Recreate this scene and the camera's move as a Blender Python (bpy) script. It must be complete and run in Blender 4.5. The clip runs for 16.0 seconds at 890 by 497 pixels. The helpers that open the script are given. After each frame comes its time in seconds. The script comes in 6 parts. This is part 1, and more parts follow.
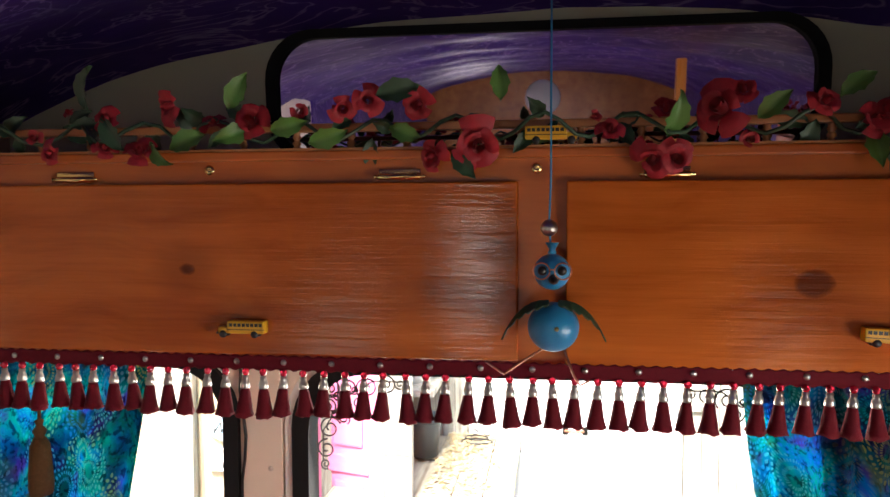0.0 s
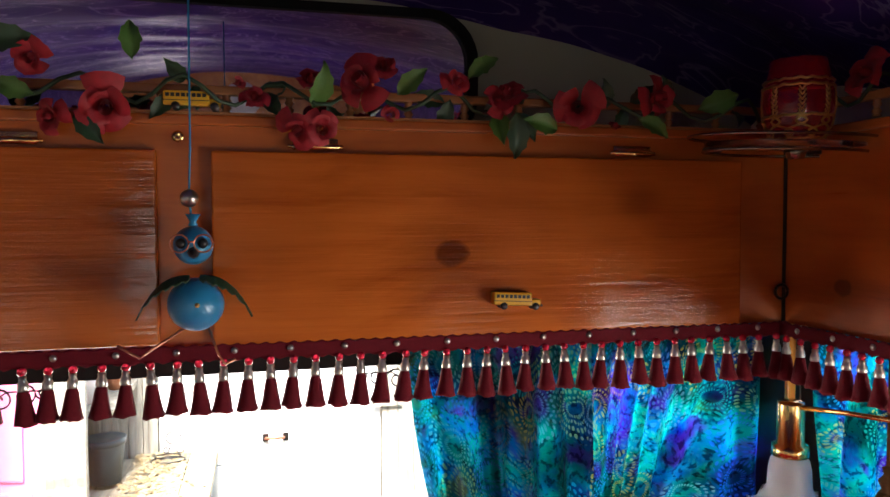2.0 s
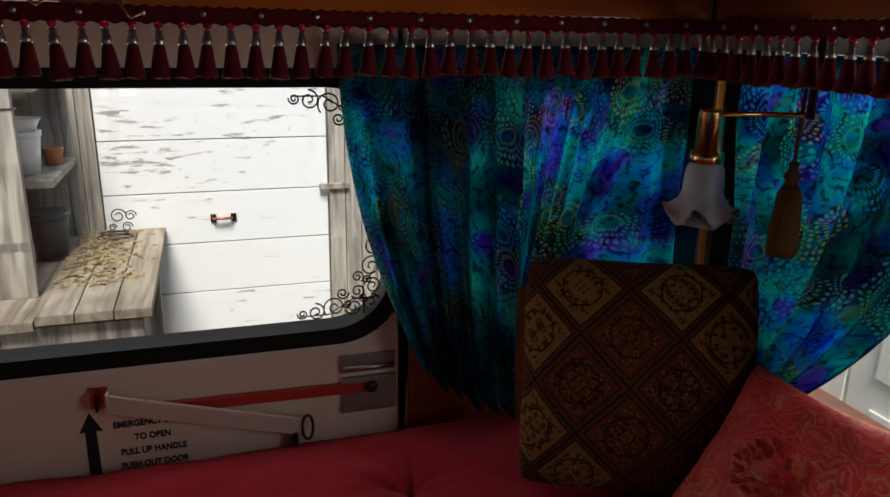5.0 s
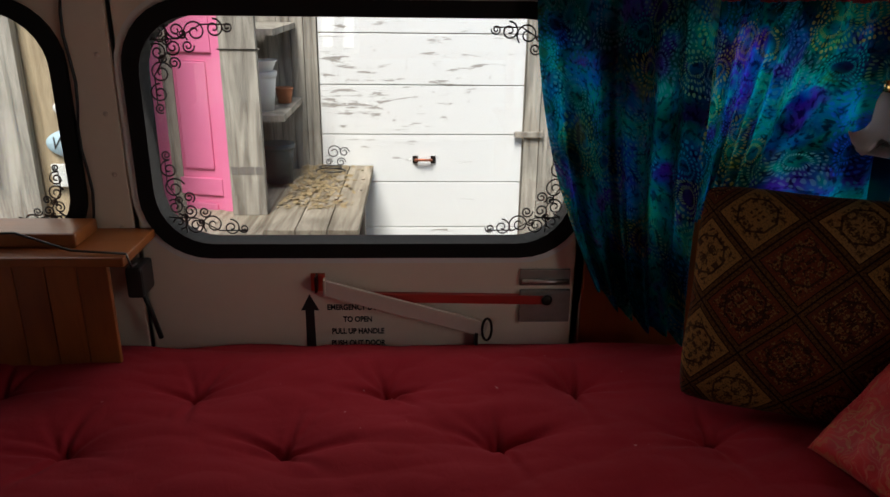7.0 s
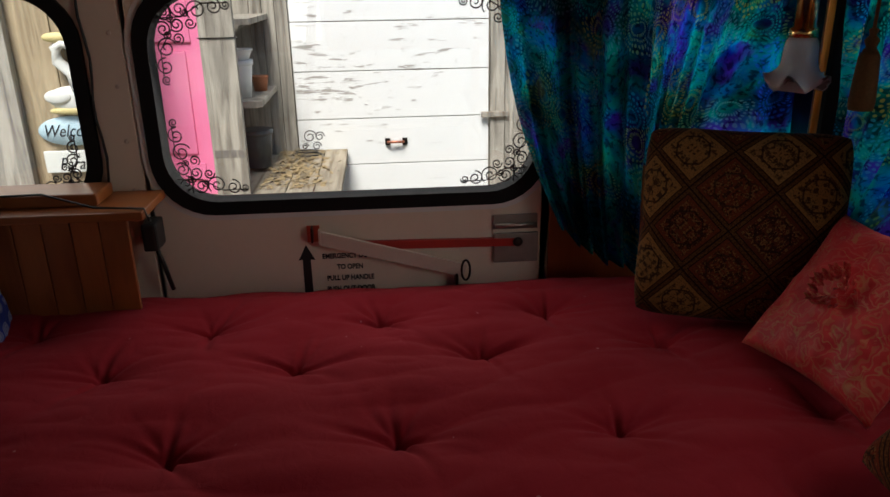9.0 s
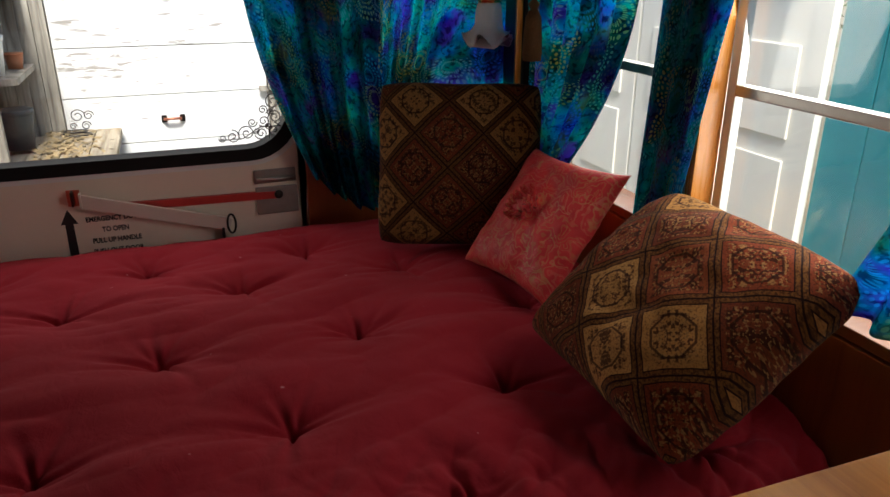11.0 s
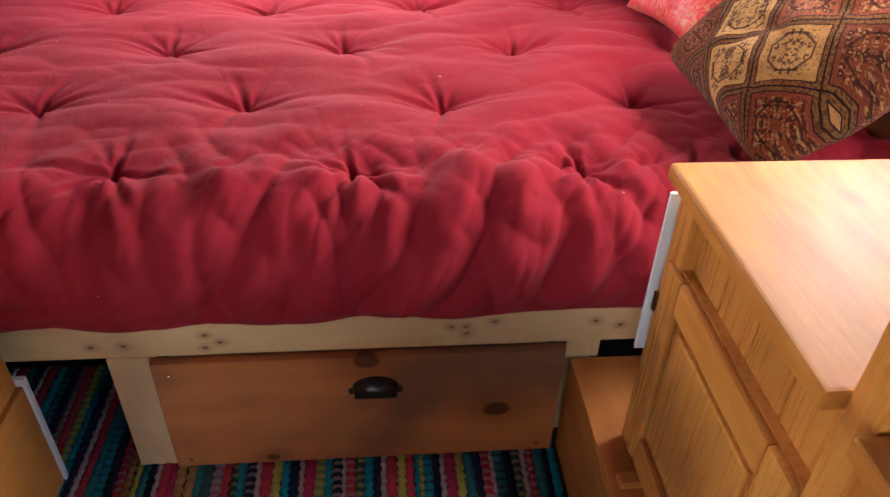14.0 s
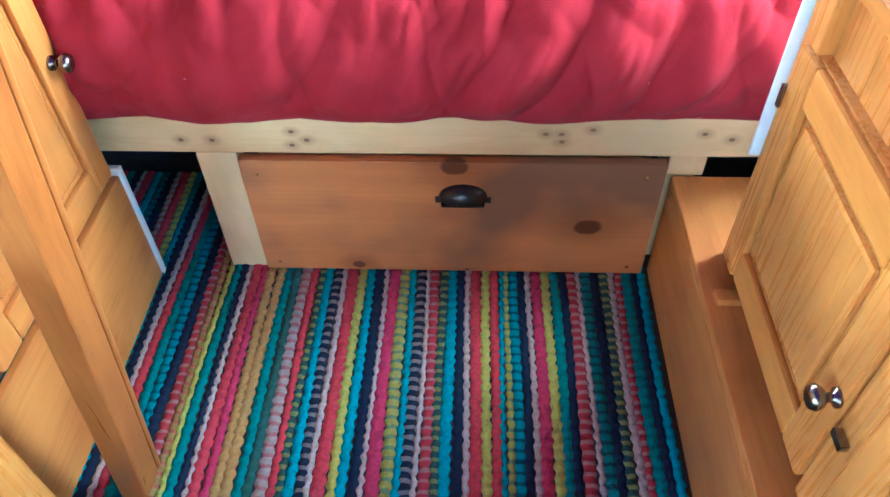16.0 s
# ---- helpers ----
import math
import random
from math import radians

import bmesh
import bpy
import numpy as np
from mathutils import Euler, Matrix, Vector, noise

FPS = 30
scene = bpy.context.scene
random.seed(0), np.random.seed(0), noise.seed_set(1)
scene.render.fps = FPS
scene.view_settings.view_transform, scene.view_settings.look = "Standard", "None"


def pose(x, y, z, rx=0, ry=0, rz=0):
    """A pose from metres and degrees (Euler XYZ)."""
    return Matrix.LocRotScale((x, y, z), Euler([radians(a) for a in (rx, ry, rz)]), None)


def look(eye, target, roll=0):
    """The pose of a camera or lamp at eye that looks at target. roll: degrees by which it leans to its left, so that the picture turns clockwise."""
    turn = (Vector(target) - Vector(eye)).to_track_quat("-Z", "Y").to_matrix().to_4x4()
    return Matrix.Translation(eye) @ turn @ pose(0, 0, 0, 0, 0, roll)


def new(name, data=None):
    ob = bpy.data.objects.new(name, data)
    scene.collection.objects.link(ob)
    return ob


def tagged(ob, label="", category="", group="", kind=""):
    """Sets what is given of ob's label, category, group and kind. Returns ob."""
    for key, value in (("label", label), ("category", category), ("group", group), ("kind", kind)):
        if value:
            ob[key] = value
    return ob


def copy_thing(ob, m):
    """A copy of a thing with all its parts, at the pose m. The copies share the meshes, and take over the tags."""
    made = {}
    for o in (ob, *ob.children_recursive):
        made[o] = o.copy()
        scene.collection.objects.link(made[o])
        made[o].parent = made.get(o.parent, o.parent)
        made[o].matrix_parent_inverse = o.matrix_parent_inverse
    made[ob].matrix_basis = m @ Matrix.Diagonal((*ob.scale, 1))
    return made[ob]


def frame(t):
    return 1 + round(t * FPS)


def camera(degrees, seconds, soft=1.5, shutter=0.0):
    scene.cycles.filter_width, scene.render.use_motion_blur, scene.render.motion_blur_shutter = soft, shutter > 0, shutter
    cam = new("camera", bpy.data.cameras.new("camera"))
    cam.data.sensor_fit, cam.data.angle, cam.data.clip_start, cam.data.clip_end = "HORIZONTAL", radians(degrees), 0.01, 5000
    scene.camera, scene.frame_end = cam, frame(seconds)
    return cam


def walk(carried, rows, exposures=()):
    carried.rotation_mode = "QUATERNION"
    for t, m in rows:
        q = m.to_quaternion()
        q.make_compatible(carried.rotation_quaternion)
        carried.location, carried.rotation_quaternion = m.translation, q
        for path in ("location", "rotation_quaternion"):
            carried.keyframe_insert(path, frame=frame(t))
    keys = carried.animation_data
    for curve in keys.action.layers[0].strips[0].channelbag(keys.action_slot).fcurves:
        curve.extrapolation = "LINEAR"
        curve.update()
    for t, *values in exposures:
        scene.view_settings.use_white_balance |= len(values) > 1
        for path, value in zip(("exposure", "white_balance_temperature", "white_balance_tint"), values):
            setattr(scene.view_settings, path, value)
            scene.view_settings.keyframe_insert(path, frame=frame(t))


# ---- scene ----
cam = camera(62.5, 16.0)
PATH = [
    (0, (0.466, 0.188, 1.765), (0.185, 2.165, 1.653), -0.2),
    (0.5, (0.495, 0.194, 1.727), (0.396, 2.191, 1.671), 0.0),
    (1, (0.501, 0.211, 1.759), (0.676, 2.199, 1.624), 0.4),
    (1.5, (0.52, 0.218, 1.73), (0.903, 2.179, 1.641), 0.1),
    (2, (0.549, 0.209, 1.714), (1.037, 2.146, 1.63), -0.1),
    (2.5, (0.567, 0.199, 1.699), (1.113, 2.12, 1.575), -0.2),
    (3, (0.585, 0.18, 1.658), (1.179, 2.079, 1.448), -0.1),
    (3.5, (0.597, 0.188, 1.607), (1.209, 2.063, 1.279), 0.3),
    (4, (0.6, 0.185, 1.577), (1.208, 2.041, 1.148), 0.7),
    (4.2, (0.598, 0.184, 1.569), (1.205, 2.033, 1.107), 0.7),
    (6.3, (0.574, 0.089, 1.488), (0.948, 1.936, 0.816), 1.2),
    (6.5, (0.579, 0.064, 1.492), (0.855, 1.928, 0.823), 1.4),
    (7, (0.569, -0.005, 1.48), (0.648, 1.877, 0.806), 0.7),
    (7.5, (0.54, -0.053, 1.457), (0.525, 1.813, 0.736), 0.4),
    (8, (0.502, -0.121, 1.438), (0.45, 1.746, 0.722), -0.1),
    (8.5, (0.504, -0.195, 1.442), (0.462, 1.681, 0.753), -1.2),
    (9, (0.526, -0.258, 1.435), (0.685, 1.615, 0.752), -0.9),
    (9.5, (0.572, -0.35, 1.426), (0.928, 1.484, 0.713), -0.0),
    (10, (0.606, -0.419, 1.44), (1.172, 1.368, 0.743), -0.1),
    (10.2, (0.603, -0.442, 1.442), (1.259, 1.317, 0.753), -0.2),
    (12.3, (0.675, -0.707, 1.364), (1.199, 1.015, 0.492), 0.9),
    (12.5, (0.678, -0.729, 1.364), (1.101, 1.009, 0.468), 0.7),
    (13, (0.672, -0.769, 1.349), (0.955, 0.963, 0.389), 1.4),
    (13.5, (0.643, -0.812, 1.342), (0.855, 0.886, 0.307), 1.5),
    (14, (0.62, -0.857, 1.313), (0.78, 0.754, 0.139), 1.8),
    (14.5, (0.615, -0.864, 1.26), (0.721, 0.642, -0.053), 1.7),
    (15, (0.605, -0.862, 1.218), (0.642, 0.585, -0.163), 0.9),
    (15.5, (0.61, -0.866, 1.196), (0.566, 0.544, -0.222), -0.7),
    (16, (0.616, -0.877, 1.186), (0.535, 0.497, -0.265), -1.6),
]
EXPOSURES = [(0.0, 3.1, 6500, 10), (1.0, 2.9, 6500, 10), (1.5, 2.75, 6500, 10), (2.5, 3.0, 6500, 10), (3.0, 2.6, 6500, 10), (3.5, 1.5, 6500, 10), (4.2, 0.4, 6500, 10), (6.3, 0.35, 6500, 10), (9.0, 0.45, 6500, 10), (10.2, 0.75, 6500, 10),
             (12.3, 1.75, 6500, 10), (13.0, 2.6, 6400, 10), (13.5, 3.3, 6200, 10), (14.0, 3.75, 5700, 10), (15.0, 4.85, 4700, 2), (16.0, 5.4, 4250, -10)]
walk(cam, [(t, look(eye, target, roll)) for t, eye, target, roll in PATH], EXPOSURES)

# ---- light ----
world = bpy.data.worlds.new("world")
scene.world = world
world.use_nodes = True
_bg = world.node_tree.nodes["Background"]
_sky = world.node_tree.nodes.new("ShaderNodeTexSky")
_sky.sky_type, _sky.sun_disc = "NISHITA", False
_sky.sun_elevation, _sky.sun_rotation = radians(55), radians(191)
world.node_tree.links.new(_sky.outputs[0], _bg.inputs[0])
_bg.inputs[1].default_value = 0.15
_sun = new("sun", bpy.data.lights.new("sun", "SUN"))
_sun.data.energy, _sun.data.angle, _sun.data.color = 4.5, radians(22), (1.0, 0.96, 0.90)
_sun.matrix_world = look((-0.9, -4.4, 6.6), (0, 0, 0))


def window_or_fill(x, y, z, toward, sx, sy, watts):
    """Sky light entering an opening, or fill added from the sides."""
    d = bpy.data.lights.new("window_or_fill_light", "AREA")
    d.shape, d.size, d.size_y, d.energy, d.color = "RECTANGLE", sx, sy, watts, (1.0, 0.94, 0.85)
    ob = new("window_or_fill_light", d)
    ob.matrix_world = look((x, y, z), (x + toward[0], y + toward[1], z + toward[2]))
    return ob


window_or_fill(-0.17, -3.9, 1.18, (0.1, 1, -0.12), 0.30, 0.54, 0.7)
window_or_fill(0.45, 1.725, 1.16, (0, -1, -0.35), 0.95, 0.48, 2.0)
window_or_fill(-0.47, 1.725, 1.16, (0.15, -1, -0.35), 0.42, 0.48, 0.5)
window_or_fill(1.37, 1.725, 1.16, (0, -1, -0.2), 0.42, 0.48, 1.2)
# two added fill lamps, low on either side of the aisle, out of view
window_or_fill(1.66, -1.6, 0.74, (-1, 0.2, 0.05), 1.2, 0.52, 0.15)
window_or_fill(-0.74, -1.6, 0.74, (1, 0.3, 0.05), 1.2, 0.52, 0.35)
window_or_fill(1.69, 0.26, 1.2, (-1, 0, -0.3), 0.75, 0.55, 4.2)
window_or_fill(1.69, 1.12, 1.2, (-1, 0, -0.3), 0.66, 0.55, 2.0)

# ---- materials ----


class Nodes:
    """A small wrapper to write node graphs compactly."""

    def __init__(self, name):
        self.m = bpy.data.materials.new(name)
        self.m.use_nodes = True
        self.t = self.m.node_tree
        self.b = self.t.nodes["Principled BSDF"]
        self.out = self.t.nodes["Material Output"]

    def put(self, sock, v):
        if hasattr(v, "is_linked"):
            self.t.links.new(v, sock)
        elif v is not None:
            sock.default_value = v

    def n(self, kind, out=0, **k):
        nd = self.t.nodes.new("ShaderNode" + kind)
        ins = k.pop("i", {})
        if "operation" in k:
            nd.operation = k["operation"]
        if "data_type" in k:
            nd.data_type, nd.blend_type = k["data_type"], k["blend_type"]
        if "interpolation_type" in k:
            nd.interpolation_type = k["interpolation_type"]
        for a, v in ins.items():
            self.put(nd.inputs[a], v)
        return nd.outputs[out]

    def math(self, op, a, b=0.0, c=0.0):
        return self.n("Math", operation=op, i={0: a, 1: b, 2: c})

    def vm(self, op, a, b=(0, 0, 0), out=0):
        return self.n("VectorMath", out, operation=op, i={0: a, 1: b})

    def mix(self, f, a, b, blend="MIX"):
        return self.n("Mix", 2, data_type="RGBA", blend_type=blend, i={0: f, 6: a, 7: b})

    def ramp(self, f, *stops):
        nd = self.t.nodes.new("ShaderNodeValToRGB")
        self.put(nd.inputs[0], f)
        e = nd.color_ramp.elements
        while len(e) < len(stops):
            e.new(0.5)
        for el, (p, c) in zip(e, stops):
            el.position = p
            el.color = (*c, 1) if hasattr(c, "__len__") else (c, c, c, 1)
        return nd.outputs[0]

    def coord(self, scale=(1, 1, 1), uv=False):
        c = self.n("TexCoord", "UV" if uv else "Object")
        return self.n("Mapping", i={0: c, 3: scale})

    def noise(self, vec, scale, detail=4.0, rough=0.55, dist=0.0, out=0):
        return self.n("TexNoise", out, i={"Vector": vec, "Scale": scale, "Detail": detail, "Roughness": rough, "Distortion": dist})

    def smooth(self, x, lo, hi):
        return self.n("MapRange", interpolation_type="SMOOTHSTEP", i={0: x, 1: lo, 2: hi})

    def done(self, color, rough=0.6, metal=0.0, bump=None, strength=0.3, dist=0.002, spec=0.5, **more):
        self.put(self.b.inputs["Base Color"], color)
        self.put(self.b.inputs["Roughness"], rough)
        self.put(self.b.inputs["Metallic"], metal)
        self.put(self.b.inputs["Specular IOR Level"], spec)
        for a, v in more.items():
            self.put(self.b.inputs[a], v)
        if bump is not None:
            nrm = self.n("Bump", i={"Strength": strength, "Distance": dist, "Height": bump})
            self.put(self.b.inputs["Normal"], nrm)
        return self.m


def plain(name, rgb, rough=0.6, metal=0.0, vary=0.15, scale=12.0, bump=0.15, **more):
    g = Nodes(name)
    c = g.coord()
    f = g.noise(c, scale, 5)
    f2 = g.noise(c, scale * 9, 3)
    lo = tuple(v * (1 - vary) for v in rgb)
    hi = tuple(min(1, v * (1 + vary)) for v in rgb)
    col = g.mix(g.math("ADD", g.math("MULTIPLY", f, 0.7), g.math("MULTIPLY", f2, 0.3)), (*lo, 1), (*hi, 1))
    return g.done(col, rough, metal, f2, bump, 0.001, **more)


def wood(name, light, dark, axis=0, knots=(), rough=0.38, grain=1.0, gloss=0.5, spread=None, blotch=0.45, relief=0.22, stain=None):
    """Varnished or raw pine with grain along an axis, a few knots and slow changes of tone."""
    g = Nodes(name)
    sc = [9.0, 9.0, 9.0]
    sc[axis] = 0.9
    co = g.n("TexCoord", "Object")
    rnd = g.n("ObjectInfo", "Random")
    co = g.vm("ADD", co, g.vm("MULTIPLY", g.n("CombineXYZ", i={0: rnd, 1: rnd, 2: rnd}), spread or (0.0, 0.0, 0.0)))
    warp = co
    km = None
    for kx, ky, kz, kr in knots:
        d = g.vm("SUBTRACT", g.n("TexCoord", "Object"), (kx, ky, kz))
        st = [1.0, 1.0, 1.0]
        st[axis] = 0.72
        d = g.vm("MULTIPLY", d, tuple(st))
        ln = g.vm("LENGTH", d, out=1)
        ln = g.math("ADD", ln, g.math("MULTIPLY", g.noise(co, 60, 2), kr * 0.25))
        core = g.math("SUBTRACT", 1.0, g.smooth(ln, kr * 0.75, kr * 1.15))
        halo = g.math("MULTIPLY", g.math("SUBTRACT", 1.0, g.smooth(ln, kr * 0.8, kr * 3.6)), 0.42)
        k = g.math("MAXIMUM", core, halo)
        km = k if km is None else g.math("MAXIMUM", km, k)
    vec = g.vm("MULTIPLY", warp, tuple(sc))
    vec = g.vm("ADD", vec, g.vm("MULTIPLY", g.noise(co, 2.2, 2, out=1), (1.1, 1.1, 1.1)))
    broad = g.noise(vec, 1.6 * grain, 5, 0.6, 0.4)
    fine_s = [150.0, 150.0, 150.0]
    fine_s[axis] = 5.0
    fine = g.noise(g.vm("MULTIPLY", co, tuple(fine_s)), 1.0, 3, 0.6)
    slow = g.noise(co, 2.6, 3)
    f = g.math("ADD", g.math("MULTIPLY", broad, 0.80), g.math("MULTIPLY", fine, 0.20))
    col = g.ramp(f, (0.33, dark), (0.49, tuple((a * 0.62 + b * 0.38) for a, b in zip(light, dark))), (0.66, light))
    col = g.mix(g.math("MULTIPLY", g.smooth(slow, 0.42, 0.66), blotch), col, (*(stain or [v * 0.62 for v in dark]), 1))
    if km is not None:
        col = g.mix(g.math("MULTIPLY", km, 0.92), col, (dark[0] * 0.26, dark[1] * 0.20, dark[2] * 0.2, 1))
    r = g.math("ADD", rough, g.math("MULTIPLY", g.math("SUBTRACT", fine, 0.5), 0.12))
    return g.done(col, r, 0.0, fine, relief, 0.0012, gloss)


def batik(name="batik_cotton"):
    """Blue, teal, violet and olive cotton with bursts of small dashes."""
    g = Nodes(name)
    uv = g.n("TexCoord", "UV")
    warp = g.vm("ADD", uv, g.vm("MULTIPLY", g.vm("SUBTRACT", g.noise(uv, 7, 3, out=1), (0.5, 0.5, 0.5)), (0.09, 0.09, 0)))
    a = g.noise(warp, 4.2, 5, 0.62)
    base = g.ramp(a, (0.26, (0.05, 0.015, 0.20)), (0.34, (0.02, 0.07, 0.45)), (0.42, (0.0, 0.30, 0.56)),
                  (0.50, (0.0, 0.46, 0.40)), (0.57, (0.01, 0.28, 0.55)), (0.64, (0.16, 0.07, 0.50)), (0.76, (0.06, 0.36, 0.24)))
    v2 = g.noise(g.vm("ADD", warp, (7.1, 3.3, 0)), 9.0, 3)
    base = g.mix(g.math("MULTIPLY", g.smooth(v2, 0.54, 0.66), 0.8), base, (0.20, 0.05, 0.50, 1))
    v3 = g.noise(g.vm("ADD", warp, (1.7, 9.2, 0)), 8.0, 3)
    base = g.mix(g.smooth(g.noise(warp, 60, 2), 0.50, 0.62), base, g.mix(1.0, base, (0.35, 0.35, 0.42, 1), "MULTIPLY"))
    base = g.mix(g.math("MULTIPLY", g.smooth(v3, 0.56, 0.74), 0.7), base, (0.20, 0.26, 0.05, 1))
    # broad noise darkens the dye in patches, painting in the shade of folds
    fold_lit = g.smooth(g.noise(g.vm("ADD", uv, (4.4, 2.2, 0)), 5.0, 4), 0.40, 0.62)
    base = g.mix(fold_lit, g.mix(1.0, base, (0.22, 0.25, 0.28, 1), "MULTIPLY"), base)
    sc = g.vm("MULTIPLY", warp, (11.0, 11.0, 0))
    vo = g.t.nodes.new("ShaderNodeTexVoronoi")
    vo.voronoi_dimensions = "2D"
    g.put(vo.inputs["Vector"], sc)
    vo.inputs["Scale"].default_value = 1.0
    d = g.vm("SUBTRACT", sc, vo.outputs["Position"])
    sep = g.t.nodes.new("ShaderNodeSeparateXYZ")
    g.put(sep.inputs[0], d)
    ang = g.math("ARCTAN2", sep.outputs[1], sep.outputs[0])
    rad = vo.outputs["Distance"]
    ring = g.math("MULTIPLY", rad, 7.0)
    rid = g.math("FLOOR", ring)
    petals = g.math("ABSOLUTE", g.math("SINE", g.math("ADD", g.math("MULTIPLY", ang, 14.0), g.math("MULTIPLY", rid, 1.57))))
    lobe = g.math("SINE", g.math("MULTIPLY", g.math("FRACT", ring), math.pi))
    dash = g.smooth(g.math("MULTIPLY", petals, lobe), 0.50, 0.72)
    dash = g.math("MULTIPLY", dash, g.smooth(rad, 0.10, 0.18))
    show = g.smooth(g.n("SeparateColor", 1, i={0: vo.outputs["Color"]}), 0.15, 0.25)
    dash = g.math("MULTIPLY", dash, g.math("ADD", 0.12, g.math("MULTIPLY", show, 0.88)))
    dash = g.math("MULTIPLY", dash, g.math("SUBTRACT", 1.0, g.smooth(rad, 0.66, 0.8)))
    lit = g.ramp(g.n("SeparateColor", 0, i={0: vo.outputs["Color"]}), (0.0, (0.03, 0.50, 0.85)), (0.32, (0.42, 0.60, 0.14)),
                 (0.55, (0.05, 0.22, 0.85)), (0.72, (0.02, 0.58, 0.58)), (0.9, (0.58, 0.52, 0.14)))
    col = g.mix(g.math("MULTIPLY", dash, 0.52), base, lit)
    weave = g.noise(uv, 900, 2)
    g.done(col, 0.8, 0, weave, 0.1, 0.001, 0.2)
    tr = g.n("BsdfTranslucent", i={"Color": col})
    sh = g.n("MixShader", i={0: 0.75, 1: g.b.outputs[0], 2: tr})
    g.put(g.out.inputs[0], sh)
    return g.m


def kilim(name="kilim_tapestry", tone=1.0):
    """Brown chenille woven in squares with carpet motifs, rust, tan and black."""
    g = Nodes(name)
    uv = g.n("TexCoord", "UV")
    u = g.vm("MULTIPLY", uv, (1.0, 1.0, 0))
    cell = g.vm("FRACTION", u)
    fl = g.vm("FLOOR", u)
    wn = g.t.nodes.new("ShaderNodeTexWhiteNoise")
    g.put(wn.inputs["Vector"], fl)
    pick = wn.outputs["Value"]
    field = g.ramp(pick, (0.0, (0.22, 0.058, 0.030)), (0.28, (0.44, 0.27, 0.10)), (0.5, (0.17, 0.05, 0.028)), (0.72, (0.52, 0.34, 0.14)), (0.86, (0.26, 0.085, 0.042)))
    field.node.color_ramp.interpolation = "CONSTANT"
    c = g.vm("ABSOLUTE", g.vm("SUBTRACT", cell, (0.5, 0.5, 0)))
    sep = g.t.nodes.new("ShaderNodeSeparateXYZ")
    g.put(sep.inputs[0], c)
    mx = g.math("MAXIMUM", sep.outputs[0], sep.outputs[1])
    sm = g.math("ADD", sep.outputs[0], sep.outputs[1])
    # mirrored blotches give each square its own symmetric flower
    seed = g.vm("MULTIPLY", wn.outputs["Color"], (19, 23, 17))
    mot = g.noise(g.vm("ADD", g.vm("MULTIPLY", c, (7.5, 7.5, 0)), seed), 1.6, 1.5)
    mot2 = g.noise(g.vm("ADD", g.vm("MULTIPLY", c, (13, 13, 0)), seed), 2.0, 1)
    dark_m = g.math("MULTIPLY", g.smooth(mot, 0.50, 0.56), g.math("SUBTRACT", 1, g.smooth(mx, 0.33, 0.37)))
    lite_m = g.math("MULTIPLY", g.smooth(mot2, 0.55, 0.6), g.math("SUBTRACT", 1, g.smooth(mx, 0.34, 0.37)))
    col = g.mix(g.math("MULTIPLY", dark_m, 0.85), field, (0.045, 0.018, 0.014, 1))
    col = g.mix(g.math("MULTIPLY", lite_m, 0.75), col, (0.40, 0.27, 0.12, 1))
    oct_r = g.math("MAXIMUM", mx, g.math("MULTIPLY", sm, 0.72))
    line = g.math("SUBTRACT", 1, g.smooth(g.math("ABSOLUTE", g.math("SUBTRACT", oct_r, 0.29)), 0.012, 0.022))
    col = g.mix(g.math("MULTIPLY", line, 0.8), col, (0.03, 0.014, 0.012, 1))
    edge = g.smooth(mx, 0.415, 0.425)
    col = g.mix(edge, col, (0.19, 0.10, 0.035, 1))
    vine = g.smooth(g.noise(uv, 26, 2), 0.5, 0.56)
    col = g.mix(g.math("MULTIPLY", edge, g.math("MULTIPLY", vine, 0.7)), col, (0.05, 0.02, 0.016, 1))
    b1 = g.math("SUBTRACT", 1, g.smooth(g.math("ABSOLUTE", g.math("SUBTRACT", mx, 0.420)), 0.005, 0.012))
    b2 = g.smooth(mx, 0.484, 0.490)
    col = g.mix(g.math("MAXIMUM", b1, b2), col, (0.022, 0.011, 0.012, 1))
    wv = g.noise(uv, 130, 2)
    # tone below 1 dims the whole weave, as a cushion in shade
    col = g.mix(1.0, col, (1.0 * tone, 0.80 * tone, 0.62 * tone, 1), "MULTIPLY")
    col = g.mix(g.math("MULTIPLY", g.smooth(g.noise(uv, 34, 3), 0.45, 0.68), 0.6), col, (0.035, 0.016, 0.014, 1))
    return g.done(col, 0.92, 0, wv, 0.4, 0.002, 0.05, **{"Sheen Weight": 0.03})


